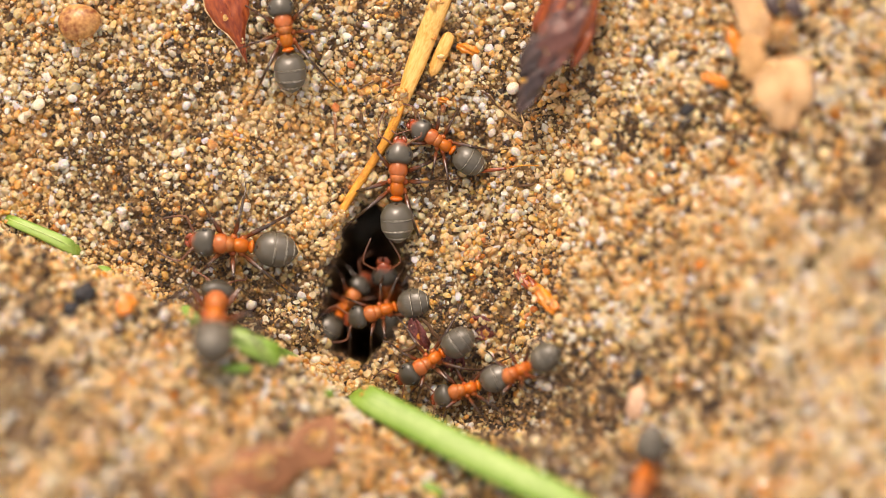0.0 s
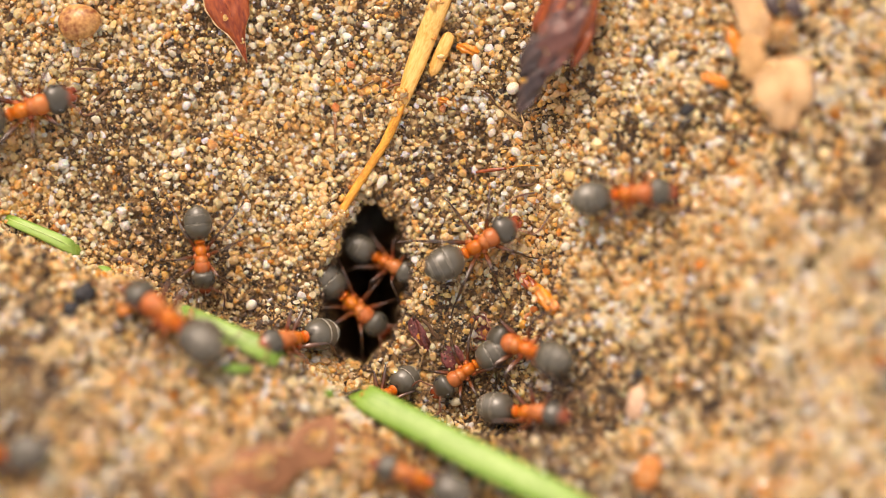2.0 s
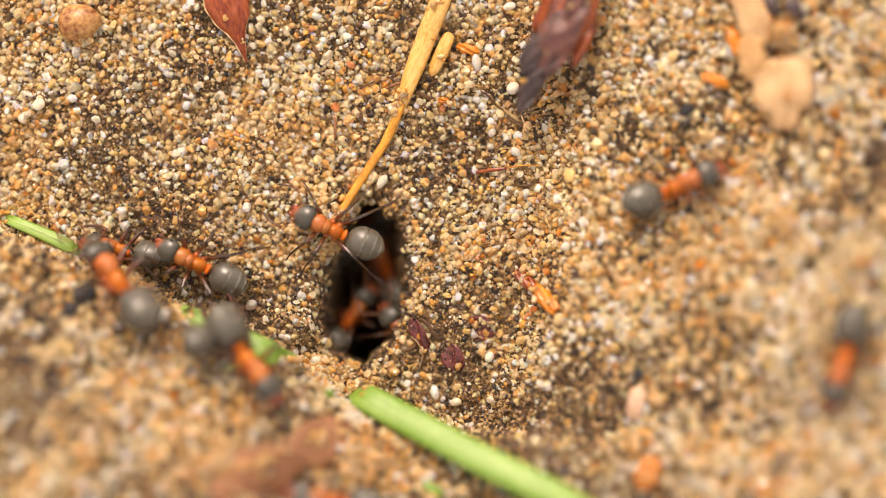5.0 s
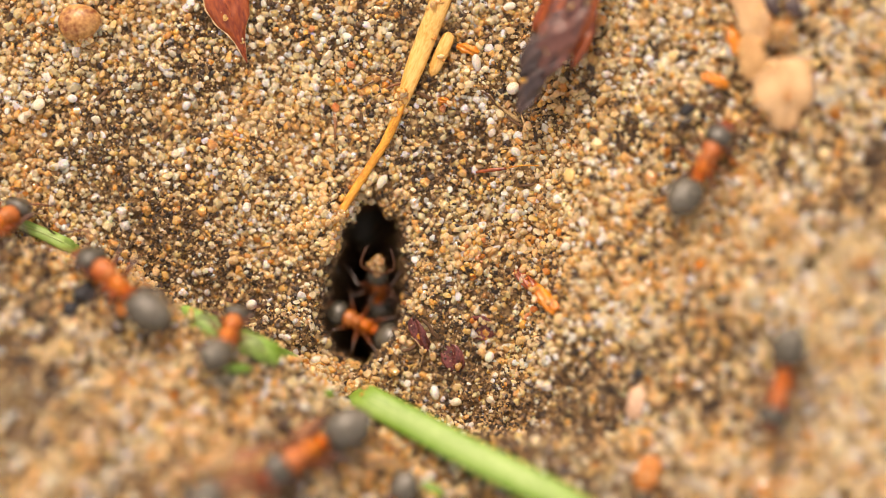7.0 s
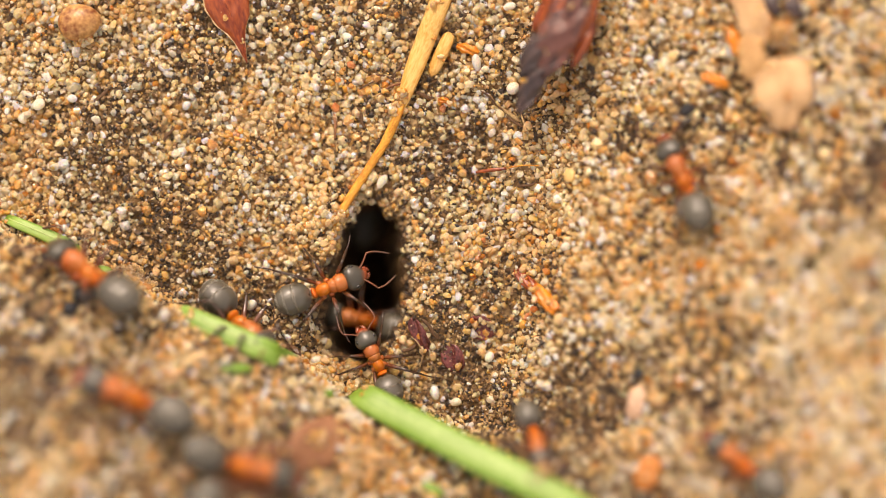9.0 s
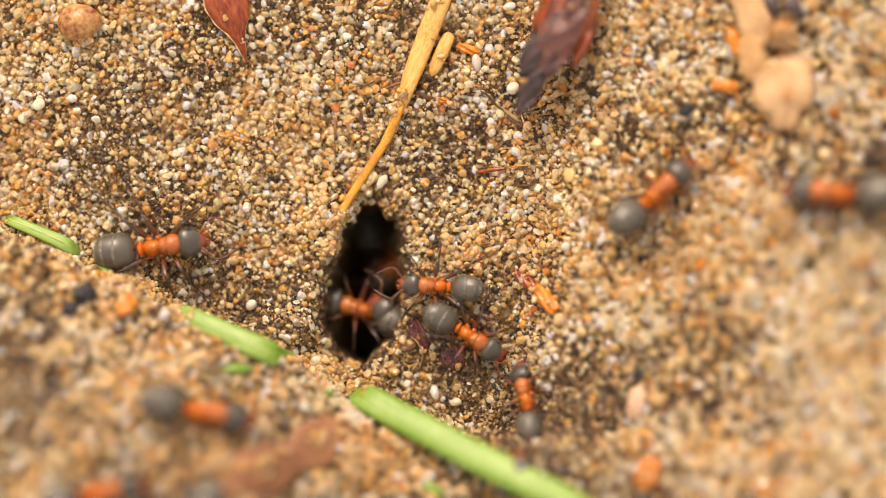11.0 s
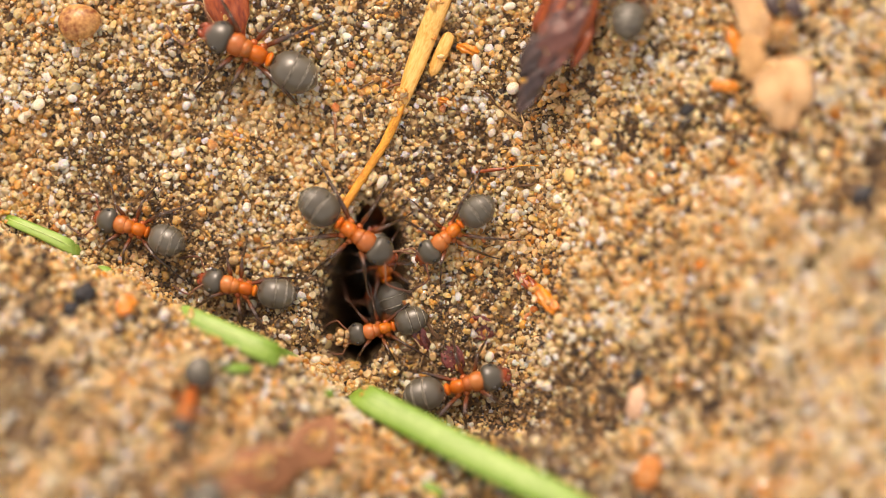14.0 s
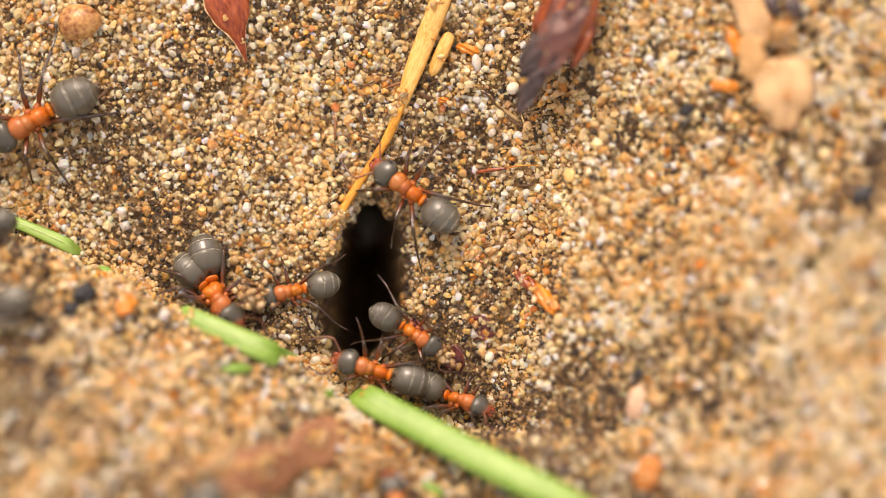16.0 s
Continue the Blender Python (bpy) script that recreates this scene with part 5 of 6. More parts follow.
TRACKS.append((0.91, 0, 0, [(0, 12.93, -20.80, 154, 0, 0), (0.7, 10.56, -15.23, 159, 0, 0), (1, 12.37, -13.44, 155, 0, 0), (1.5, 10.42, -14.10, 154, 0, 0), (2, -1.62, -14.92, 160, 0, 0), (2.5, -3.31, -15.47, 172, 0, 0), (3, -4.08, -13.67, 140, 0, 0), (3.5, -4.86, -12.70, 131, 0, 0), (3.7, -7.74, -8.85, 141, 0, 0), (4, -9.27, -5.37, 125, 0, 0), (4.2, -10.22, -4.14, 126, 0, 0), (5, -15.14, -0.86, 154, 0, 0), (6, -38.99, -0.37, 167, 0, 0)], 0))
TRACKS.append((0.90, 0, 0, [(0.2, -5.01, 7.27, -86, -11, 0), (0.7, -0.82, -7.28, -40, -0.5, 0), (1, 4.99, -9.23, -14, 0, 0), (1.5, 3.67, -10.06, -28, 0, 0), (2, 5.54, -10.60, -16, 0, 0), (2.4, 8.01, -15.52, -43, 0, 0), (3, 11.82, -21.94, -52, 0, 0)], 0))
TRACKS.append((0.78, 0, 0, [(0, -13.36, -27.41, 86, 0, 0), (2.8, -13.55, -21.33, 97, 0, 0), (3.2, -14.21, -14.24, 100, 0, 0), (3.5, -14.74, -8.87, 89, 0, 0), (3.6, -13.96, -4.74, 85, 0, 0), (3.75, -11.97, -2.55, 41, 0, 0), (4, -10.19, -4.55, -47, 0, 0), (4.2, -9.13, -4.63, -22, 0, 0), (5, -5.95, -3.49, 55, -2, 0), (5.8, -5.10, 7.46, 94, -11.6, 0)], 0))
TRACKS.append((0.87, 0, 0, [(0, -29.15, -21.91, 41, 0, 0), (3.4, -26.08, -18.77, 44, 0, 0), (3.8, -19.87, -14.18, 48, 0, 0), (4, -18.25, -11.90, 58, 0, 0), (4.2, -17.85, -10.96, 65, 0, 0), (5, -13.95, -6.39, 58, 0, 0), (5.6, -9.29, -4.59, 3, 0, 0), (6.1, -5.20, 7.61, 94, -12.2, 0)], 0))
TRACKS.append((0.78, 0, 0, [(2.3, -4.47, 7.07, -86, -11, 0), (2.7, -3.63, -5.80, -90, -0.5, 0), (3, -4.94, -9.65, -111, 0, 0), (3.3, -6.46, -13.87, -126, 0, 0), (3.8, -8.68, -18.99, -111, 0, 0)], 0))
TRACKS.append((0.78, 0, 0, [(1.4, -4.56, 7.24, 94, -11.6, 0), (2, -3.37, -0.45, -28, -1.5, 20), (2.5, -3.04, -0.92, -24, -1, 15), (3, -2.30, -2.77, -35, -0.5, 0), (3.5, -1.94, -3.39, -70, 0, 0), (4, -2.12, -5.15, -123, 0, 0), (4.6, -2.96, -3.94, -118, -1.5, 0), (5.3, -4.56, 7.21, -86, -11.6, 0)], 1))
TRACKS.append((0.78, 0, 0, [(2.8, -4.65, 7.38, 94, -12.2, 0), (3.5, -4.51, -1.81, 119, -1.5, 25), (4, -5.05, -3.24, 283, -1, 0), (4.6, -4.65, 7.35, 274, -12.2, 0)], 1))
TRACKS.append((0.90, 0, 0, [(4.4, -4.69, 7.40, 94, -11, 0), (5, -6.77, 1.01, 155, 0, 0), (5.8, -16.71, 5.05, 156, 0, 0), (6.3, -22.14, 7.28, 165, 0, 0), (6.5, -24.34, 8.01, 174, 0, 0), (6.6, -29.08, 8.80, 179, 0, 0), (7.2, -43.16, 9.08, 178, 0, 0)], 0))
TRACKS.append((0.87, 0, 0, [(0, -40.44, -4.49, 177, 0, 0), (5, -38.71, -4.54, 175, 0, 0), (5.7, -26.45, -4.02, 8, 0, 0), (6, -24.49, -3.93, -40, 0, 0), (6.3, -23.67, -4.56, -112, 0, 0), (6.5, -25.36, -4.99, -180, 0, 0), (6.8, -31.17, -5.10, -187, 0, 0), (7.2, -38.69, -4.96, -187, 0, 0)], 0))
TRACKS.append((1.13, 0, 0, [(4.7, -4.88, 7.70, 94, -12.2, 0), (5.5, -2.57, -4.31, -62, 0, 0), (6, -2.71, -9.44, -77, 0, 0), (6.3, -4.71, -12.32, -108, 0, 0), (6.5, -5.00, -12.73, -119, 0, 0), (6.8, -6.14, -12.88, -130, 0, 0), (7, -8.26, -13.46, -144, 0, 0), (7.5, -10.52, -14.32, -158, 0, 0), (7.75, -14.02, -13.32, -173, 0, 0), (8, -18.68, -11.43, -203, 0, 0), (8.5, -16.58, -11.97, -205, 0, 0), (9, -18.62, -10.79, -200, 0, 0), (9.3, -20.73, -9.70, -203, 0, 0), (10.8, -36.92, -7.66, -190, 0, 0)], 0))
TRACKS.append((0.89, 0, 0, [(0, -4.48, -20.92, 170, 0, 0), (5, -6.84, -16.63, 174, 0, 0), (5.8, -15.52, -13.08, 165, 0, 0), (6.3, -21.87, -14.10, 200, 0, 0), (6.5, -23.34, -14.77, 197, 0, 0), (6.9, -29.87, -16.32, 193, 0, 0)], 0))
TRACKS.append((0.78, 0, 0, [(5.4, -5.01, 7.34, -86, -11.6, 0), (5.9, 1.10, -6.32, -38, 0, 0), (6.3, 2.46, -9.27, -82, 0, 0), (6.5, 2.04, -10.19, -120, 0, 0), (6.8, -0.74, -13.66, -122, 0, 0), (7.2, -4.98, -19.07, -126, 0, 0)], 0))
TRACKS.append((0.89, 0, 0, [(0, -12.27, -23.74, 81, 0, 0), (6, -12.98, -20.05, 83, 0, 0), (6.5, -13.65, -15.41, 78, 0, 0), (7, -13.08, -6.98, 75, 0, 0), (7.2, -11.20, -4.96, 74, 0, 0), (7.5, -6.95, -4.16, -17, 0, 0), (8, -6.51, -4.34, -19, 0, 0), (8.5, -7.24, -2.54, 18, 0, 0), (9.2, -7.38, -2.33, 24, 0, 0), (9.8, -6.24, -1.86, 29, -1, 0), (10.6, -5.10, 7.53, 94, -12.2, 0)], 0))
TRACKS.append((1.00, 0, 0, [(0, -38.90, -1.83, 173, 0, 0), (6.6, -30.77, -1.79, 173, 0, 0), (7.1, -26.05, -0.21, 33, 0, 0), (7.5, -19.55, 0.29, -14, 0, 0), (7.75, -17.69, -0.63, -26, 0, 0), (8, -15.48, -2.41, -35, 0, 0), (8.5, -14.05, -4.20, -57, 0, 0), (9, -12.67, -5.71, -52, -1, 0), (9.6, -10.41, -6.09, 9, 0, 0), (10.5, -5.14, 7.04, 94, -11, 0)], 0))
TRACKS.append((0.88, 0, 0, [(5.6, -4.47, 7.16, 94, -11.6, 0), (6.5, -4.01, -3.94, 209, -0.3, 0), (7, -5.01, -4.37, 156, -1, 0), (8, -4.94, -4.01, 160, -1, 0), (9.2, -4.98, -4.02, 169, -1, 0), (10.3, -4.90, -3.56, 164, -1, 0), (11.3, -5.15, -3.42, 162, -0.5, 0), (11.6, -6.08, -3.61, 163, 0, 0), (12, -9.70, -3.53, 160, 0, 0), (12.5, -12.85, -2.91, 168, 0, 0), (13, -15.06, -0.85, 148, 0, 0), (13.5, -17.89, 0.86, 151, 0, 0), (14, -18.76, 1.17, 162, 0, 0), (14.5, -20.71, 1.25, 180, 0, 0), (15, -24.37, 1.68, 186, 0, 0), (15.3, -28.21, 2.48, 183, 0, 0), (15.5, -28.99, 1.73, 184, 0, 0), (16, -29.18, -0.34, 188, 0, 0)], 0))
TRACKS.append((0.78, 0, 0, [(6, -4.56, 7.83, 94, -12.2, 0), (7, -4.01, -1.52, 86, -1.5, 45), (7.2, -2.57, -1.36, 4, -1, 0), (7.5, -0.76, -3.48, -39, 0, 0), (8, -0.44, -5.85, -108, 0, 0), (8.3, 0.29, -6.63, -94, 0, 0), (8.5, 2.36, -7.49, -64, 0, 0), (8.8, 4.02, -9.21, -65, 0, 0), (9, 5.74, -12.79, -78, 0, 0), (9.2, 7.79, -15.55, -62, 0, 0), (9.6, 11.49, -21.61, -69, 0, 0)], 1.2))
TRACKS.append((1.07, 0, 0, [(0, -41.54, -13.51, 2, 0, 0), (7.5, -33.03, -12.13, 7, 0, 0), (8, -25.62, -11.91, 18, 0, 0), (8.3, -20.75, -12.03, 6, 0, 0), (8.5, -18.61, -12.61, 16, 0, 0), (9, -11.94, -14.82, -10, 0, 0), (9.6, -5.09, -19.19, -35, 0, 0)], 0))
TRACKS.append((0.78, 0, 0, [(0, -0.31, -25.46, 104, 0, 0), (7.4, -2.15, -19.31, 109, 0, 0), (7.8, -4.27, -11.51, 111, 0, 0), (8, -4.62, -9.79, 108, 0, 0), (8.2, -4.71, -5.89, 95, 0, 0), (8.5, -4.12, -5.72, 111, 0, 0), (9, -4.08, -6.68, 117, -0.5, 0), (9.8, -4.20, -5.02, 111, -2, 0), (10.6, -4.69, 7.47, 94, -11.6, 0)], 0))
TRACKS.append((0.90, 0, 0, [(0, 28.69, -24.57, 159, 0, 0), (8.5, 21.94, -19.58, 141, 0, 0), (8.8, 18.16, -14.71, 143, 0, 0), (9, 17.84, -14.38, 138, 0, 0), (9.2, 14.15, -12.57, 150, 0, 0), (10.2, 4.64, -9.31, 162, 0, 0), (10.8, -0.86, -6.77, 149, -1, 0), (11.6, -4.78, 7.62, 94, -12.2, 0)], 0))
TRACKS.append((0.99, 0, 0, [(0, 34.40, 1.75, -180, 0, 0), (10.4, 28.00, 0.74, -182, 0, 0), (11.5, 19.53, 0.83, -192, 0, 0), (11.75, 18.85, -0.14, -170, 0, 0), (12, 15.27, -1.95, -167, 0, 0), (12.3, 10.80, -3.04, -171, 0, 0), (12.5, 6.72, -6.53, -146, 0, 0), (12.75, 2.87, -6.53, -158, 0, 0), (13, 2.34, -6.65, -179, 0, 0), (13.5, 2.03, -8.07, -162, 0, 0), (13.8, -0.35, -7.61, -197, -0.5, 0), (14.4, -4.82, 7.16, -266, -11, 0)], 0))
TRACKS.append((1.04, 0, 0, [(0, -43.03, -1.36, 4, 0, 0), (9.6, -39.96, -1.36, 6, 0, 0), (10.4, -24.83, -0.90, 21, 0, 0), (11.3, -14.23, 0.31, 4, 0, 0), (11.5, -11.32, -0.04, 15, 0, 0), (11.7, -8.29, 0.79, 0, 0, 0), (12, -6.45, 0.56, -3, 0, 0), (12.3, -6.96, 0.57, -1, 0, 0), (12.5, -7.96, 3.01, 45, 0, 0), (12.75, -8.96, 4.40, 58, 0, 0), (13, -8.95, 7.61, 57, 0, 0), (13.25, -9.92, 6.02, 36, 0, 0), (13.5, -10.62, 3.50, 17, 0, 0), (13.75, -9.84, 2.54, -20, 0, 0), (14, -5.81, 0.97, -34, 0, 0), (14.25, -7.08, 1.41, -46, 0, 0), (14.5, -8.88, 0.43, -94, 0, 0), (14.75, -10.85, -0.04, -93, 0, 0), (15, -13.02, -1.83, -103, 0, 0), (15.5, -13.82, -3.91, -79, 0, 0), (16, -14.04, -2.81, -71, 0, 0)], 0))
TRACKS.append((0.89, 0, 0, [(10.8, -5.01, 7.44, 94, -12.2, 0), (11.5, -3.35, 1.11, 96, -1, 0), (12, -2.88, 3.98, 101, 0, 0), (12.5, -2.27, 7.22, 112, 0, 0), (12.8, -2.81, 10.37, 103, 0, 0), (13, -3.09, 12.34, 112, 0, 0), (13.2, -4.58, 15.31, 102, 0, 0), (13.6, -6.59, 21.71, 104, 0, 0)], 0))
TRACKS.append((0.88, 0, 0, [(0, 0.39, 27.00, -85, 0, 0), (12.6, 0.73, 17.92, -85, 0, 0), (13, 0.94, 12.34, -81, 0, 0), (13.3, 1.88, 9.19, -88, 0, 0), (13.5, 1.91, 3.33, -98, 0, 0), (13.75, 0.47, 2.42, -122, 0, 0), (14, 0.67, 0.94, -139, 0, 0), (14.5, -0.24, 2.00, -149, 0, 0), (14.75, -2.95, 1.38, -151, 0, 0), (15, -4.12, 0.82, -155, -0.7, 0), (15.5, -4.12, 0.57, -111, -2.5, 0), (16, -5.05, 6.94, -86, -11, 0)], 0))
TRACKS.append((1.14, 0, 0, [(11.6, -5.14, 7.62, 94, -11.6, 0), (12.3, -4.27, 1.81, 92, -7, 50), (12.55, -4.17, 0.85, 92, -4.5, 55), (12.8, -4.11, 1.15, 94, 0, 0), (13, -4.25, 2.93, 99, 0, 0), (13.3, -5.97, 5.45, 111, 0, 0), (13.5, -5.86, 7.68, 120, 0, 0), (13.75, -7.90, 9.72, 129, 0, 0), (14, -11.69, 11.37, 157, 0, 0), (14.25, -13.27, 10.98, 168, 0, 0), (14.5, -15.19, 10.72, 170, 0, 0), (15, -17.56, 10.70, 174, 0, 0), (15.5, -22.03, 8.95, 186, 0, 0), (16, -24.97, 7.68, 210, 0, 0)], 0))
TRACKS.append((0.89, 0, 0, [(12.8, -5.23, 7.77, 94, -12.2, 0), (13.6, -7.65, -4.00, 175, -0.5, 0), (14, -12.29, -2.49, 167, 0, 0), (14.25, -13.23, -2.18, 162, 0, 0), (14.5, -14.97, -2.41, 133, 0, 0), (15, -20.92, -0.40, 169, 0, 0), (15.5, -22.96, -3.22, 222, 0, 0), (16, -27.54, -5.58, 192, 0, 0)], 0))
TRACKS.append((0.91, 0, 0, [(0, -30.49, -27.43, 82, 0, 0), (14.4, -24.81, -22.16, 78, 0, 0), (15, -22.12, -15.49, 75, 0, 0), (15.2, -19.53, -10.13, 57, 0, 0), (15.5, -16.58, -8.19, 50, 0, 0), (15.7, -16.64, -7.34, 53, 0, 0), (15.85, -15.67, -3.41, 54, 0, 0), (16, -14.52, -3.31, -48, 0.6, 0)], 0))
TRACKS.append((0.99, 0, 0, [(0, -40.33, -9.12, -4, 0, 0), (9.7, -39.36, -10.37, 1, 0, 0), (10.5, -23.36, -11.70, -3, 0, 0), (11.3, -9.65, -11.14, -10, 0, 0), (11.5, -6.76, -11.11, -6, 0, 0), (12, -7.79, -10.62, -11, 0, 0), (12.5, -6.31, -7.15, 28, 0, 0), (12.75, -4.81, -6.63, 10, 0, 0), (13, -3.99, -7.22, -11, -0.3, 0), (13.5, -3.45, -6.55, 4, -1.5, 0), (14.2, -4.60, 7.39, 94, -11.6, 0)], 0))
TRACKS.append((0.93, 0, 0, [(0, -37.92, -17.69, 7, 0, 0), (10, -37.92, -17.69, 7, 0, 0), (10.8, -23.02, -16.80, 11, 0, 0), (11.5, -15.72, -14.96, 12, 0, 0), (12, -14.07, -14.23, 20, 0, 0), (12.5, -15.02, -13.70, 17, 0, 0), (12.8, -15.79, -13.18, -12, 0, 0), (13, -16.00, -13.89, -47, 0, 0), (13.5, -15.83, -16.52, -65, 0, 0), (14.2, -15.41, -21.29, -75, 0, 0)], 0))
TRACKS.append((0.78, 0, 0, [(12.4, -4.73, 7.08, 94, -11, 0), (13, -8.12, -3.02, 143, -0.3, 0), (13.25, -11.09, -4.52, 174, 0, 0), (13.5, -15.37, -7.74, 212, 0, 0), (14, -15.23, -10.57, 257, 0, 0), (14.5, -16.97, -13.79, 249, 0, 0), (15.2, -20.04, -20.33, 245, 0, 0)], 1))
TRACKS.append((0.92, 0, 0, [(10.6, -4.82, 7.19, -86, -11.6, 0), (11.5, 0.35, -8.32, -197, 0, 0), (11.75, -1.53, -9.93, -149, 0, 0), (12, -4.58, -14.74, -161, 0, 0), (12.4, -9.46, -17.48, -160, 0, 0), (13, -15.41, -21.80, -159, 0, 0)], 0))
TRACKS.append((0.84, 0, 0, [(10.5, -4.91, 7.85, -86, -12.2, 0), (11, 1.44, -5.04, -33, 0, 0), (11.3, 0.73, -6.30, 85, 0, 0), (11.5, 1.00, -5.48, 102, 0, 0), (11.8, -1.49, -4.27, 113, 0, 0), (12, -4.47, -5.71, 105, 0, 0), (12.5, -3.24, -4.79, 100, 0, 0), (13, -3.77, -3.90, 111, 0, 0), (13.5, -3.36, -3.38, 94, 0, 0), (14, -3.63, -1.24, 105, 0, 0), (14.25, -4.19, -1.19, 136, 0, 0), (14.5, -3.55, -1.40, 186, 0, 0), (15, -3.96, -2.60, 219, -0.5, 0), (15.5, -4.15, -2.51, 273, -2, 0), (16, -4.91, 7.85, 274, -12.2, 0)], 0))
TRACKS.append((0.78, 0, 0, [(0, 38.60, -7.38, 169, 0, 0), (9.3, 30.24, -6.49, 168, 0, 0), (10.6, 4.32, -3.11, 177, 0, 0), (11.3, -1.84, -2.09, 177, 0, 0), (11.6, -1.90, -2.14, 176, 0, 0), (12, -3.35, -1.26, 159, -1.5, 0), (12.5, -4.95, 7.38, 94, -11, 0)], 0))
TRACKS.append((0.78, 0, 0, [(0, 10.25, -24.37, 102, 0, 0), (9.6, 9.96, -21.58, 112, 0, 0), (11, 5.51, -9.54, 101, 0, 0), (11.5, 4.65, -6.60, 98, 0, 0), (11.8, 3.10, -4.61, 123, 0, 0), (12, 1.79, -4.26, 146, 0, 0), (12.5, 0.84, -2.33, 150, 0, 0), (12.8, -1.38, -2.08, 169, 0, 0), (13, -2.35, -1.73, 190, 0, 0), (13.3, -3.51, -1.09, 176, -2, 0), (13.8, -5.05, 7.53, 94, -11.6, 0)], 0))
TRACKS.append((0.90, 0, 0, [(0, 6.33, -22.33, 102, 0, 0), (10.3, 6.34, -21.01, 102, 0, 0), (11.5, 4.28, -11.41, 120, 0, 0), (12, 2.01, -8.81, 107, 0, 0), (12.5, 0.09, -8.62, 149, 0, 0), (12.8, -1.73, -7.26, 145, -0.5, 0), (13, -3.65, -6.53, 172, -1, 0), (13.6, -5.14, 7.69, 94, -12.2, 0)], 0))
TRACKS.append((0.97, 0, 0, [(13.3, -5.17, 7.17, -86, -11, 0), (13.7, -0.82, -7.75, -26, -0.5, 0), (14, 1.18, -8.21, 13, 0, 0), (14.5, 3.62, -7.89, 44, 0, 0), (14.75, 3.61, -5.62, 73, 0, 0), (15, 3.71, -3.46, 99, 0, 0), (15.3, 3.15, -0.23, 124, 0, 0), (15.5, 1.54, -0.05, 130, 0, 0), (15.75, 0.10, 1.17, 140, 0, 0), (16, -1.79, 3.19, 142, 0, 0)], 0))
TRACKS.append((0.78, 0, 0, [(13, -4.50, 7.29, -86, -11.6, 0), (14, -3.66, -4.48, -168, -0.7, 0), (14.5, -3.21, -4.41, -152, 0, 0), (15, -2.91, -4.81, -130, 0, 0), (15.5, -3.02, -5.07, -93, -0.6, 0), (16, -1.95, -4.75, -35, 0, 0)], 1.3))
TRACKS.append((0.78, 0, 0, [(13.8, -4.59, 7.46, 94, -12.2, 0), (14.5, -5.31, -3.14, 140, -0.5, 0), (15, -5.40, -2.89, 153, -0.5, 0), (15.3, -7.47, -3.01, 182, 0, 0), (15.5, -8.99, -3.07, 175, 0, 0), (16, -9.17, -2.71, 192, 0, 0)], 2.1))
TRACKS.append((0.78, 0, 0, [(14.3, -4.64, 6.98, -86, -11, 0), (15, -2.60, -6.94, -30, -0.7, 0), (15.5, 2.26, -7.06, -12, 0, 0), (15.8, 2.82, -8.88, -35, 0, 0), (16, 0.92, -9.25, -25, 0, 0)], 0))
TRACKS.append((0.90, 0, 0, [(0, -2.93, -27.22, 86, 0, 0), (14.9, -1.96, -21.00, 86, 0, 0), (15.5, -1.16, -10.83, 84, 0, 0), (15.8, -1.88, -8.42, 103, 0, 0), (16, -4.08, -7.33, 163, 0, 0)], 0))
TRACKS.append((0.92, 0, 0, [(0, -2.45, -25.58, 99, 0, 0), (15.4, -2.47, -20.98, 99, 0, 0), (16, -2.54, -17.19, 104, 0, 0)], 0))

TRACKS.append((0.97, 0, 0, [(0, -20.0, -27.0, 120, 0, 0), (1.5, -21.5, -22.0, 115, 0, 0), (1.7, -24.0, -17.0, 138, 0, 0), (1.9, -25.4, -14.2, 180, 0, 0), (2.1, -28.3, -14.0, 182, 0, 0), (2.5, -37.0, -14.0, 182, 0, 0)], 0))


first_ant = build_ant()
ANTS = []
shape_rng = random.Random(11)
for size, bend, rise, rows, loaded in TRACKS:
    bend, rise = bend + shape_rng.uniform(-7, 7), rise + shape_rng.uniform(-6, 16)
    ant = copy_thing(first_ant, pose(0, 0, 0))
    ant.scale = (size, size, size)
    for child in ant.children:
        if child.name.startswith("gaster"):
            child.matrix_basis = pose(-0.9 * M, 0, 1.15 * M, 0, 6 - rise, bend) @ pose(-1.38 * M, 0, 0.14 * M)
    ANTS.append((ant, size, rows))
for o in (*first_ant.children_recursive, first_ant):
    bpy.data.objects.remove(o)


def along(rows, t):
    """Place, heading, height and pitch of an ant at a time, on a rounded line through its rows."""
    ts = [r[0] for r in rows]
    if t <= ts[0]:
        return rows[0][1:]
    if t >= ts[-1]:
        return rows[-1][1:]
    i = max(k for k in range(len(ts)) if ts[k] <= t)
    a, b = rows[i], rows[i + 1]
    h = b[0] - a[0]
    k = (t - a[0]) / h

    def speed(j, c):
        if j == 0 or j == len(rows) - 1:
            return 0.0
        left = (rows[j][c] - rows[j - 1][c]) / (rows[j][0] - rows[j - 1][0])
        right = (rows[j + 1][c] - rows[j][c]) / (rows[j + 1][0] - rows[j][0])
        return 0.0 if left * right <= 0 else 2 * left * right / (left + right)
    out = []
    for c in range(1, 6):
        m0, m1 = speed(i, c) * h, speed(i + 1, c) * h
        out.append((2 * k ** 3 - 3 * k * k + 1) * a[c] + (k ** 3 - 2 * k * k + k) * m0 + (3 * k * k - 2 * k ** 3) * b[c] + (k ** 3 - k * k) * m1)
    return tuple(out)


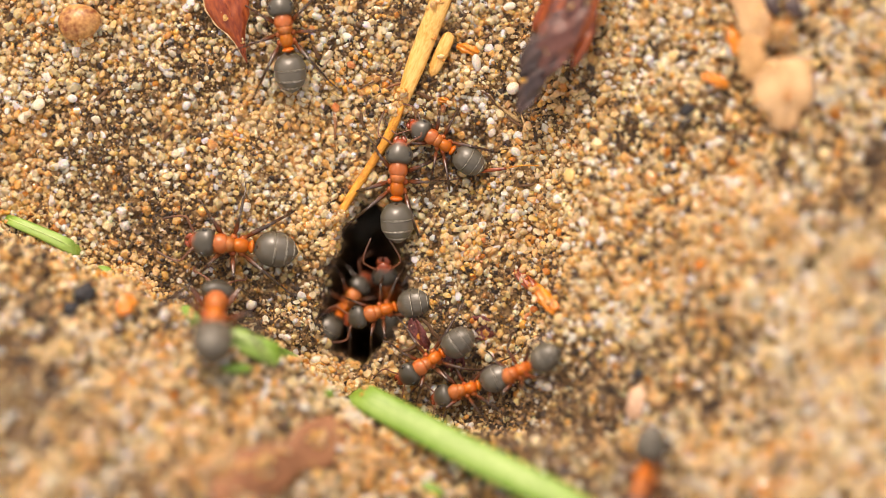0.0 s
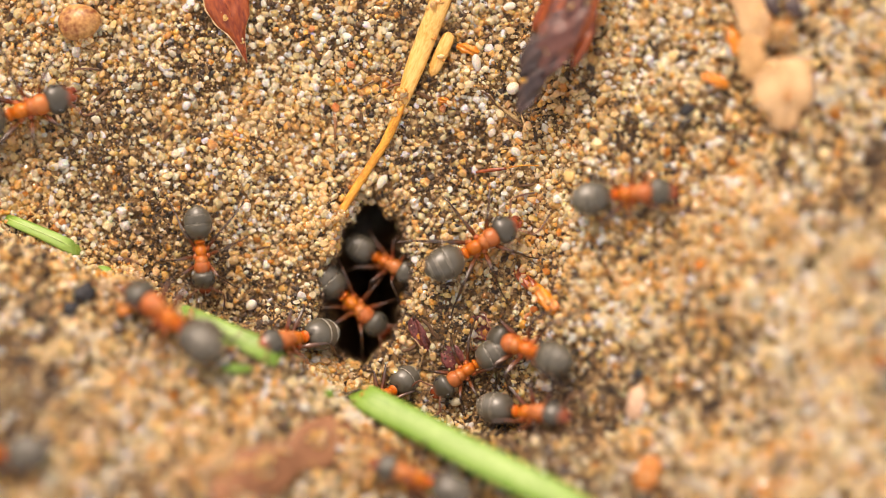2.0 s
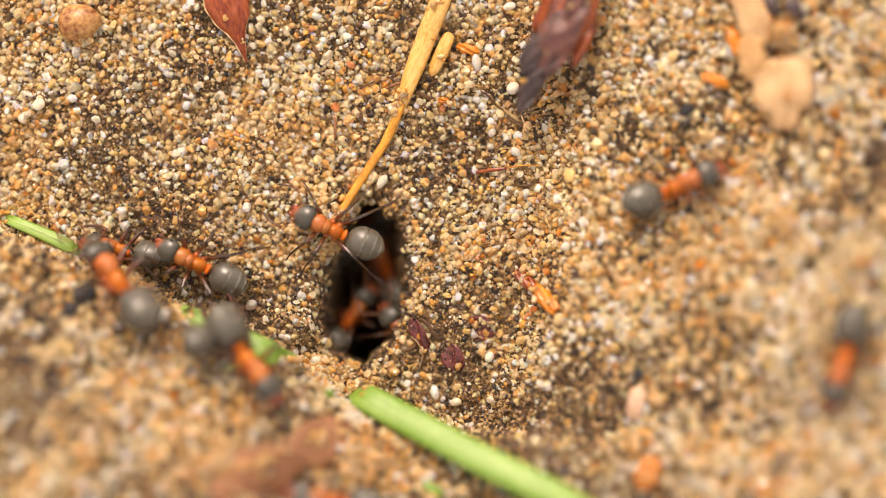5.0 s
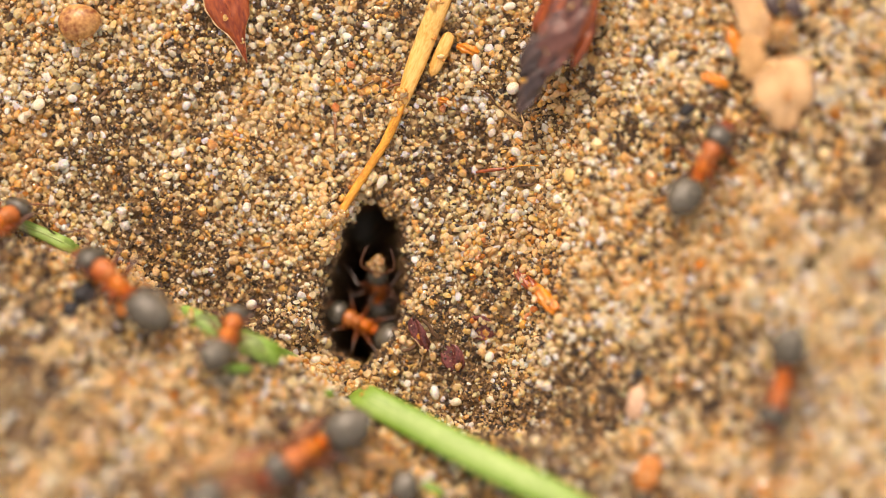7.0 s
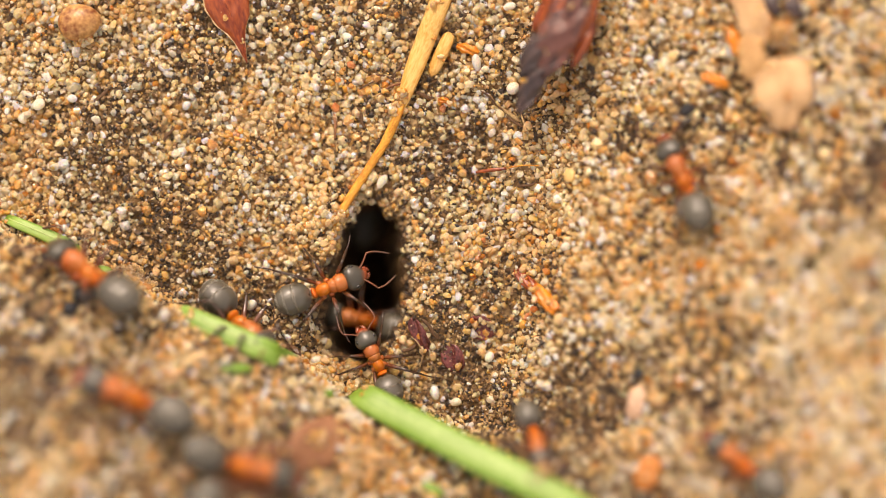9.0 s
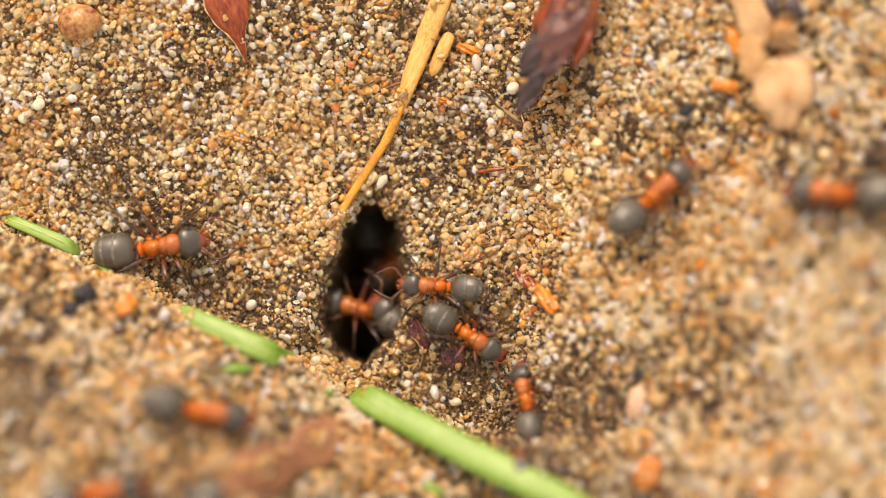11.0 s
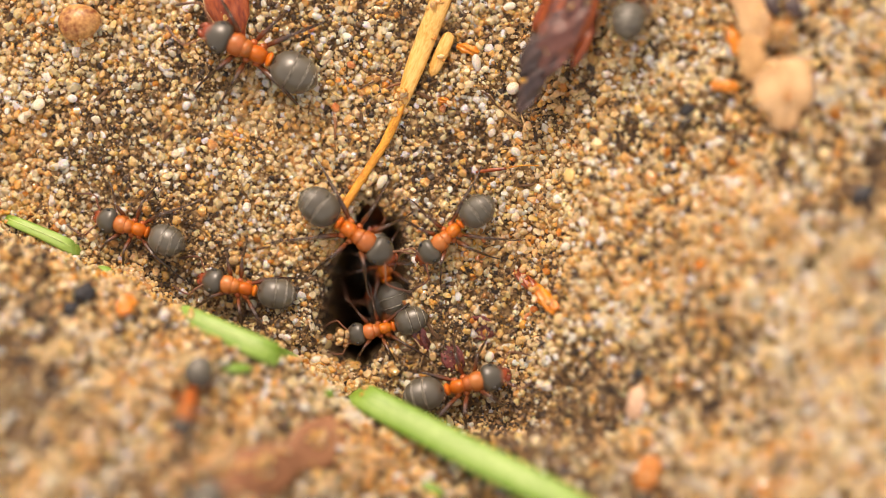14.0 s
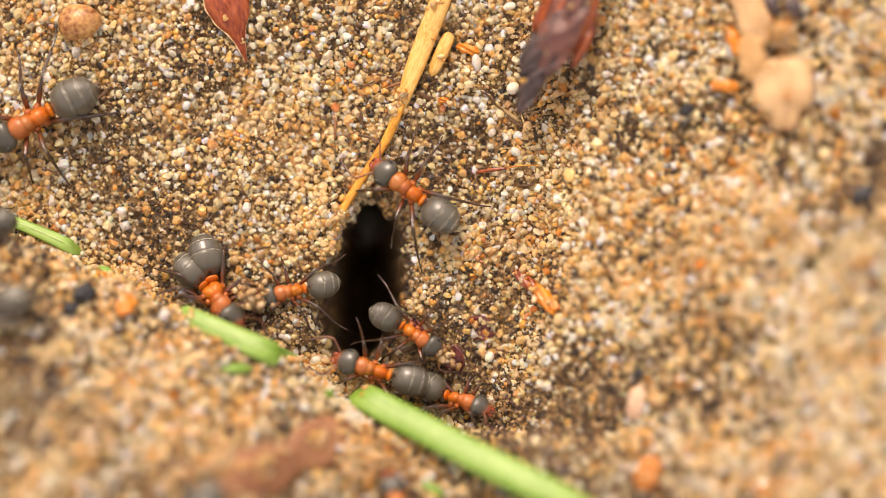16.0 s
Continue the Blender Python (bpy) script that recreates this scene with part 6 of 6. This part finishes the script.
MOVED_HUSK = solid("husk", sheet([(-0.85, 0.15), (-0.6, 0.34), (-0.2, 0.28), (0.2, 0.40), (0.6, 0.30), (0.9, 0.15)], 0.10, 0.2, 0.10, 20, 11, 0.3), MAT_ORANGE, 16.48, 8.32, -25, "small bright orange husk flake pushed about on sand", "husk", 0.35, "orange husks")
MOVED_CRUMB = solid("crumb", lump(0.7, 2.2), MAT_BLACK, 30.02, 0.46, 0, "black crumb dragged over the sand by an ant", "crumb", 0.3, "dark crumbs")


def clod_grain(seed):
    """The mesh of one angular grain, 1 mm in radius."""
    bm = bmesh.new()
    bmesh.ops.create_icosphere(bm, subdivisions=2, radius=1.0)
    for v in bm.verts:
        v.co = v.co * (1 + 0.30 * noise.noise(v.co * 1.4 + Vector((seed * 3.7, 0, 0))))
    ob = part("sand_grain", bm, MAT_CLOD)
    mesh = ob.data
    bpy.data.objects.remove(ob)
    return mesh


CLOD_GRAINS = [clod_grain(n) for n in range(3)]


def sand_clod(seed, size):
    """Sand grains stuck together, as the ants carry them out."""
    rng = np.random.default_rng(seed)
    clod = tagged(new("sand_clod"), "clod of dusty sand grains carried in an ant's jaws", "sand clod", "carried sand clods")
    clod.empty_display_size = 0.001
    for n in range(int(18 * size * size)):
        ob = new("sand_grain", CLOD_GRAINS[n % 3])
        ob.matrix_basis = Matrix.LocRotScale(Vector(rng.normal(0, 0.21 * size, 3)) * M, Euler(rng.uniform(0, 6.28, 3)), Vector(rng.uniform(0.13, 0.26, 3)))
        ob.parent = clod
    return clod


CLODS = {n: sand_clod(60 + n, a[4]) for n, a in enumerate(TRACKS) if a[4]}


def slide(ob, x, y, turn, lift):
    return Matrix.LocRotScale(spot(x, y, lift), lean(x, y) @ Euler((0, 0, radians(turn))).to_quaternion(), None)


def motions():
    """The ants' ways over the sand, their stepping legs and feeling antennae, and two bits that they move."""
    a, b = slide(MOVED_HUSK, 16.48, 8.32, -25, 0.35), slide(MOVED_HUSK, 17.04, 7.93, -8, 0.6)
    walk(MOVED_HUSK, [(0, a), (9.4, a), (10.4, b), (16.0, b)])
    a, b = slide(MOVED_CRUMB, 30.02, 0.46, 0, 0.3), slide(MOVED_CRUMB, 25.03, 0.95, 40, 0.3)
    walk(MOVED_CRUMB, [(0, a), (9.6, a), (10.9, b), (16.0, b)])
    times = [round(i / 15, 4) for i in range(241)]
    for number, (ant, size, rows) in enumerate(ANTS):
        keys, stride, gone, last = [], [], 0.0, None
        for t in times:
            x, y, turn, lift, nose = along(rows, t)
            q = lean(x, y, 2.2) @ Euler((0, radians(-nose), radians(turn))).to_quaternion()
            down = sag(x, y) if lift > -2.6 else 0.0
            keys.append((t, Matrix.LocRotScale(spot(x, y, lift + 0.12) + Vector((0, 0.364 * down * M, -down * M)), q, None)))
            if last:
                gone += math.hypot(x - last[0], y - last[1]) + abs(turn - last[2]) * 0.03
            last = (x, y, turn)
            stride.append(gone)
        keys = thin(keys)
        walk(ant, keys)
        if number in CLODS:
            walk(CLODS[number], [(t, m @ pose(3.35 * size * M, 0, (1.05 + 0.5 * (TRACKS[number][4] - 1)) * size * M, 0, 20, 0)) for t, m in keys])
        legs = [c for c in ant.children if c.name.startswith("leg")]
        for n, leg in enumerate(legs):
            name, x, y, yaw, length = LEGS[n // 2]
            s = 1 if n % 2 == 0 else -1
            beat = 0.0 if (n // 2 + n) % 2 == 0 else math.pi
            moves = []
            for t, g in zip(times, stride):
                ph = 2 * math.pi * g / (4.6 * size) + beat + number
                moves.append((t, pose(x * M, s * y * M, 0.95 * M, 0, -max(0, math.cos(ph)) * 9, s * (yaw - 15 * math.sin(ph)))))
            walk(leg, thin(moves))
        for n, feeler in enumerate(c for c in ant.children if c.name.startswith("antenna")):
            s = 1 if n == 0 else -1
            moves = [(t, pose(2.62 * M, s * 0.26 * M, 1.38 * M, 0, 6 * math.sin(3.1 * t + number + n), s * 8 * math.sin(2.3 * t + 1.7 * number + n))) for t in times[::4]]
            walk(feeler, moves)


def thin(keys):
    """Leave out the rows of a rest, but for its ends."""
    out = [keys[0]]
    for i in range(1, len(keys) - 1):
        if keys[i][1] != keys[i - 1][1] or keys[i][1] != keys[i + 1][1]:
            out.append(keys[i])
    return out + [keys[-1]]


motions()
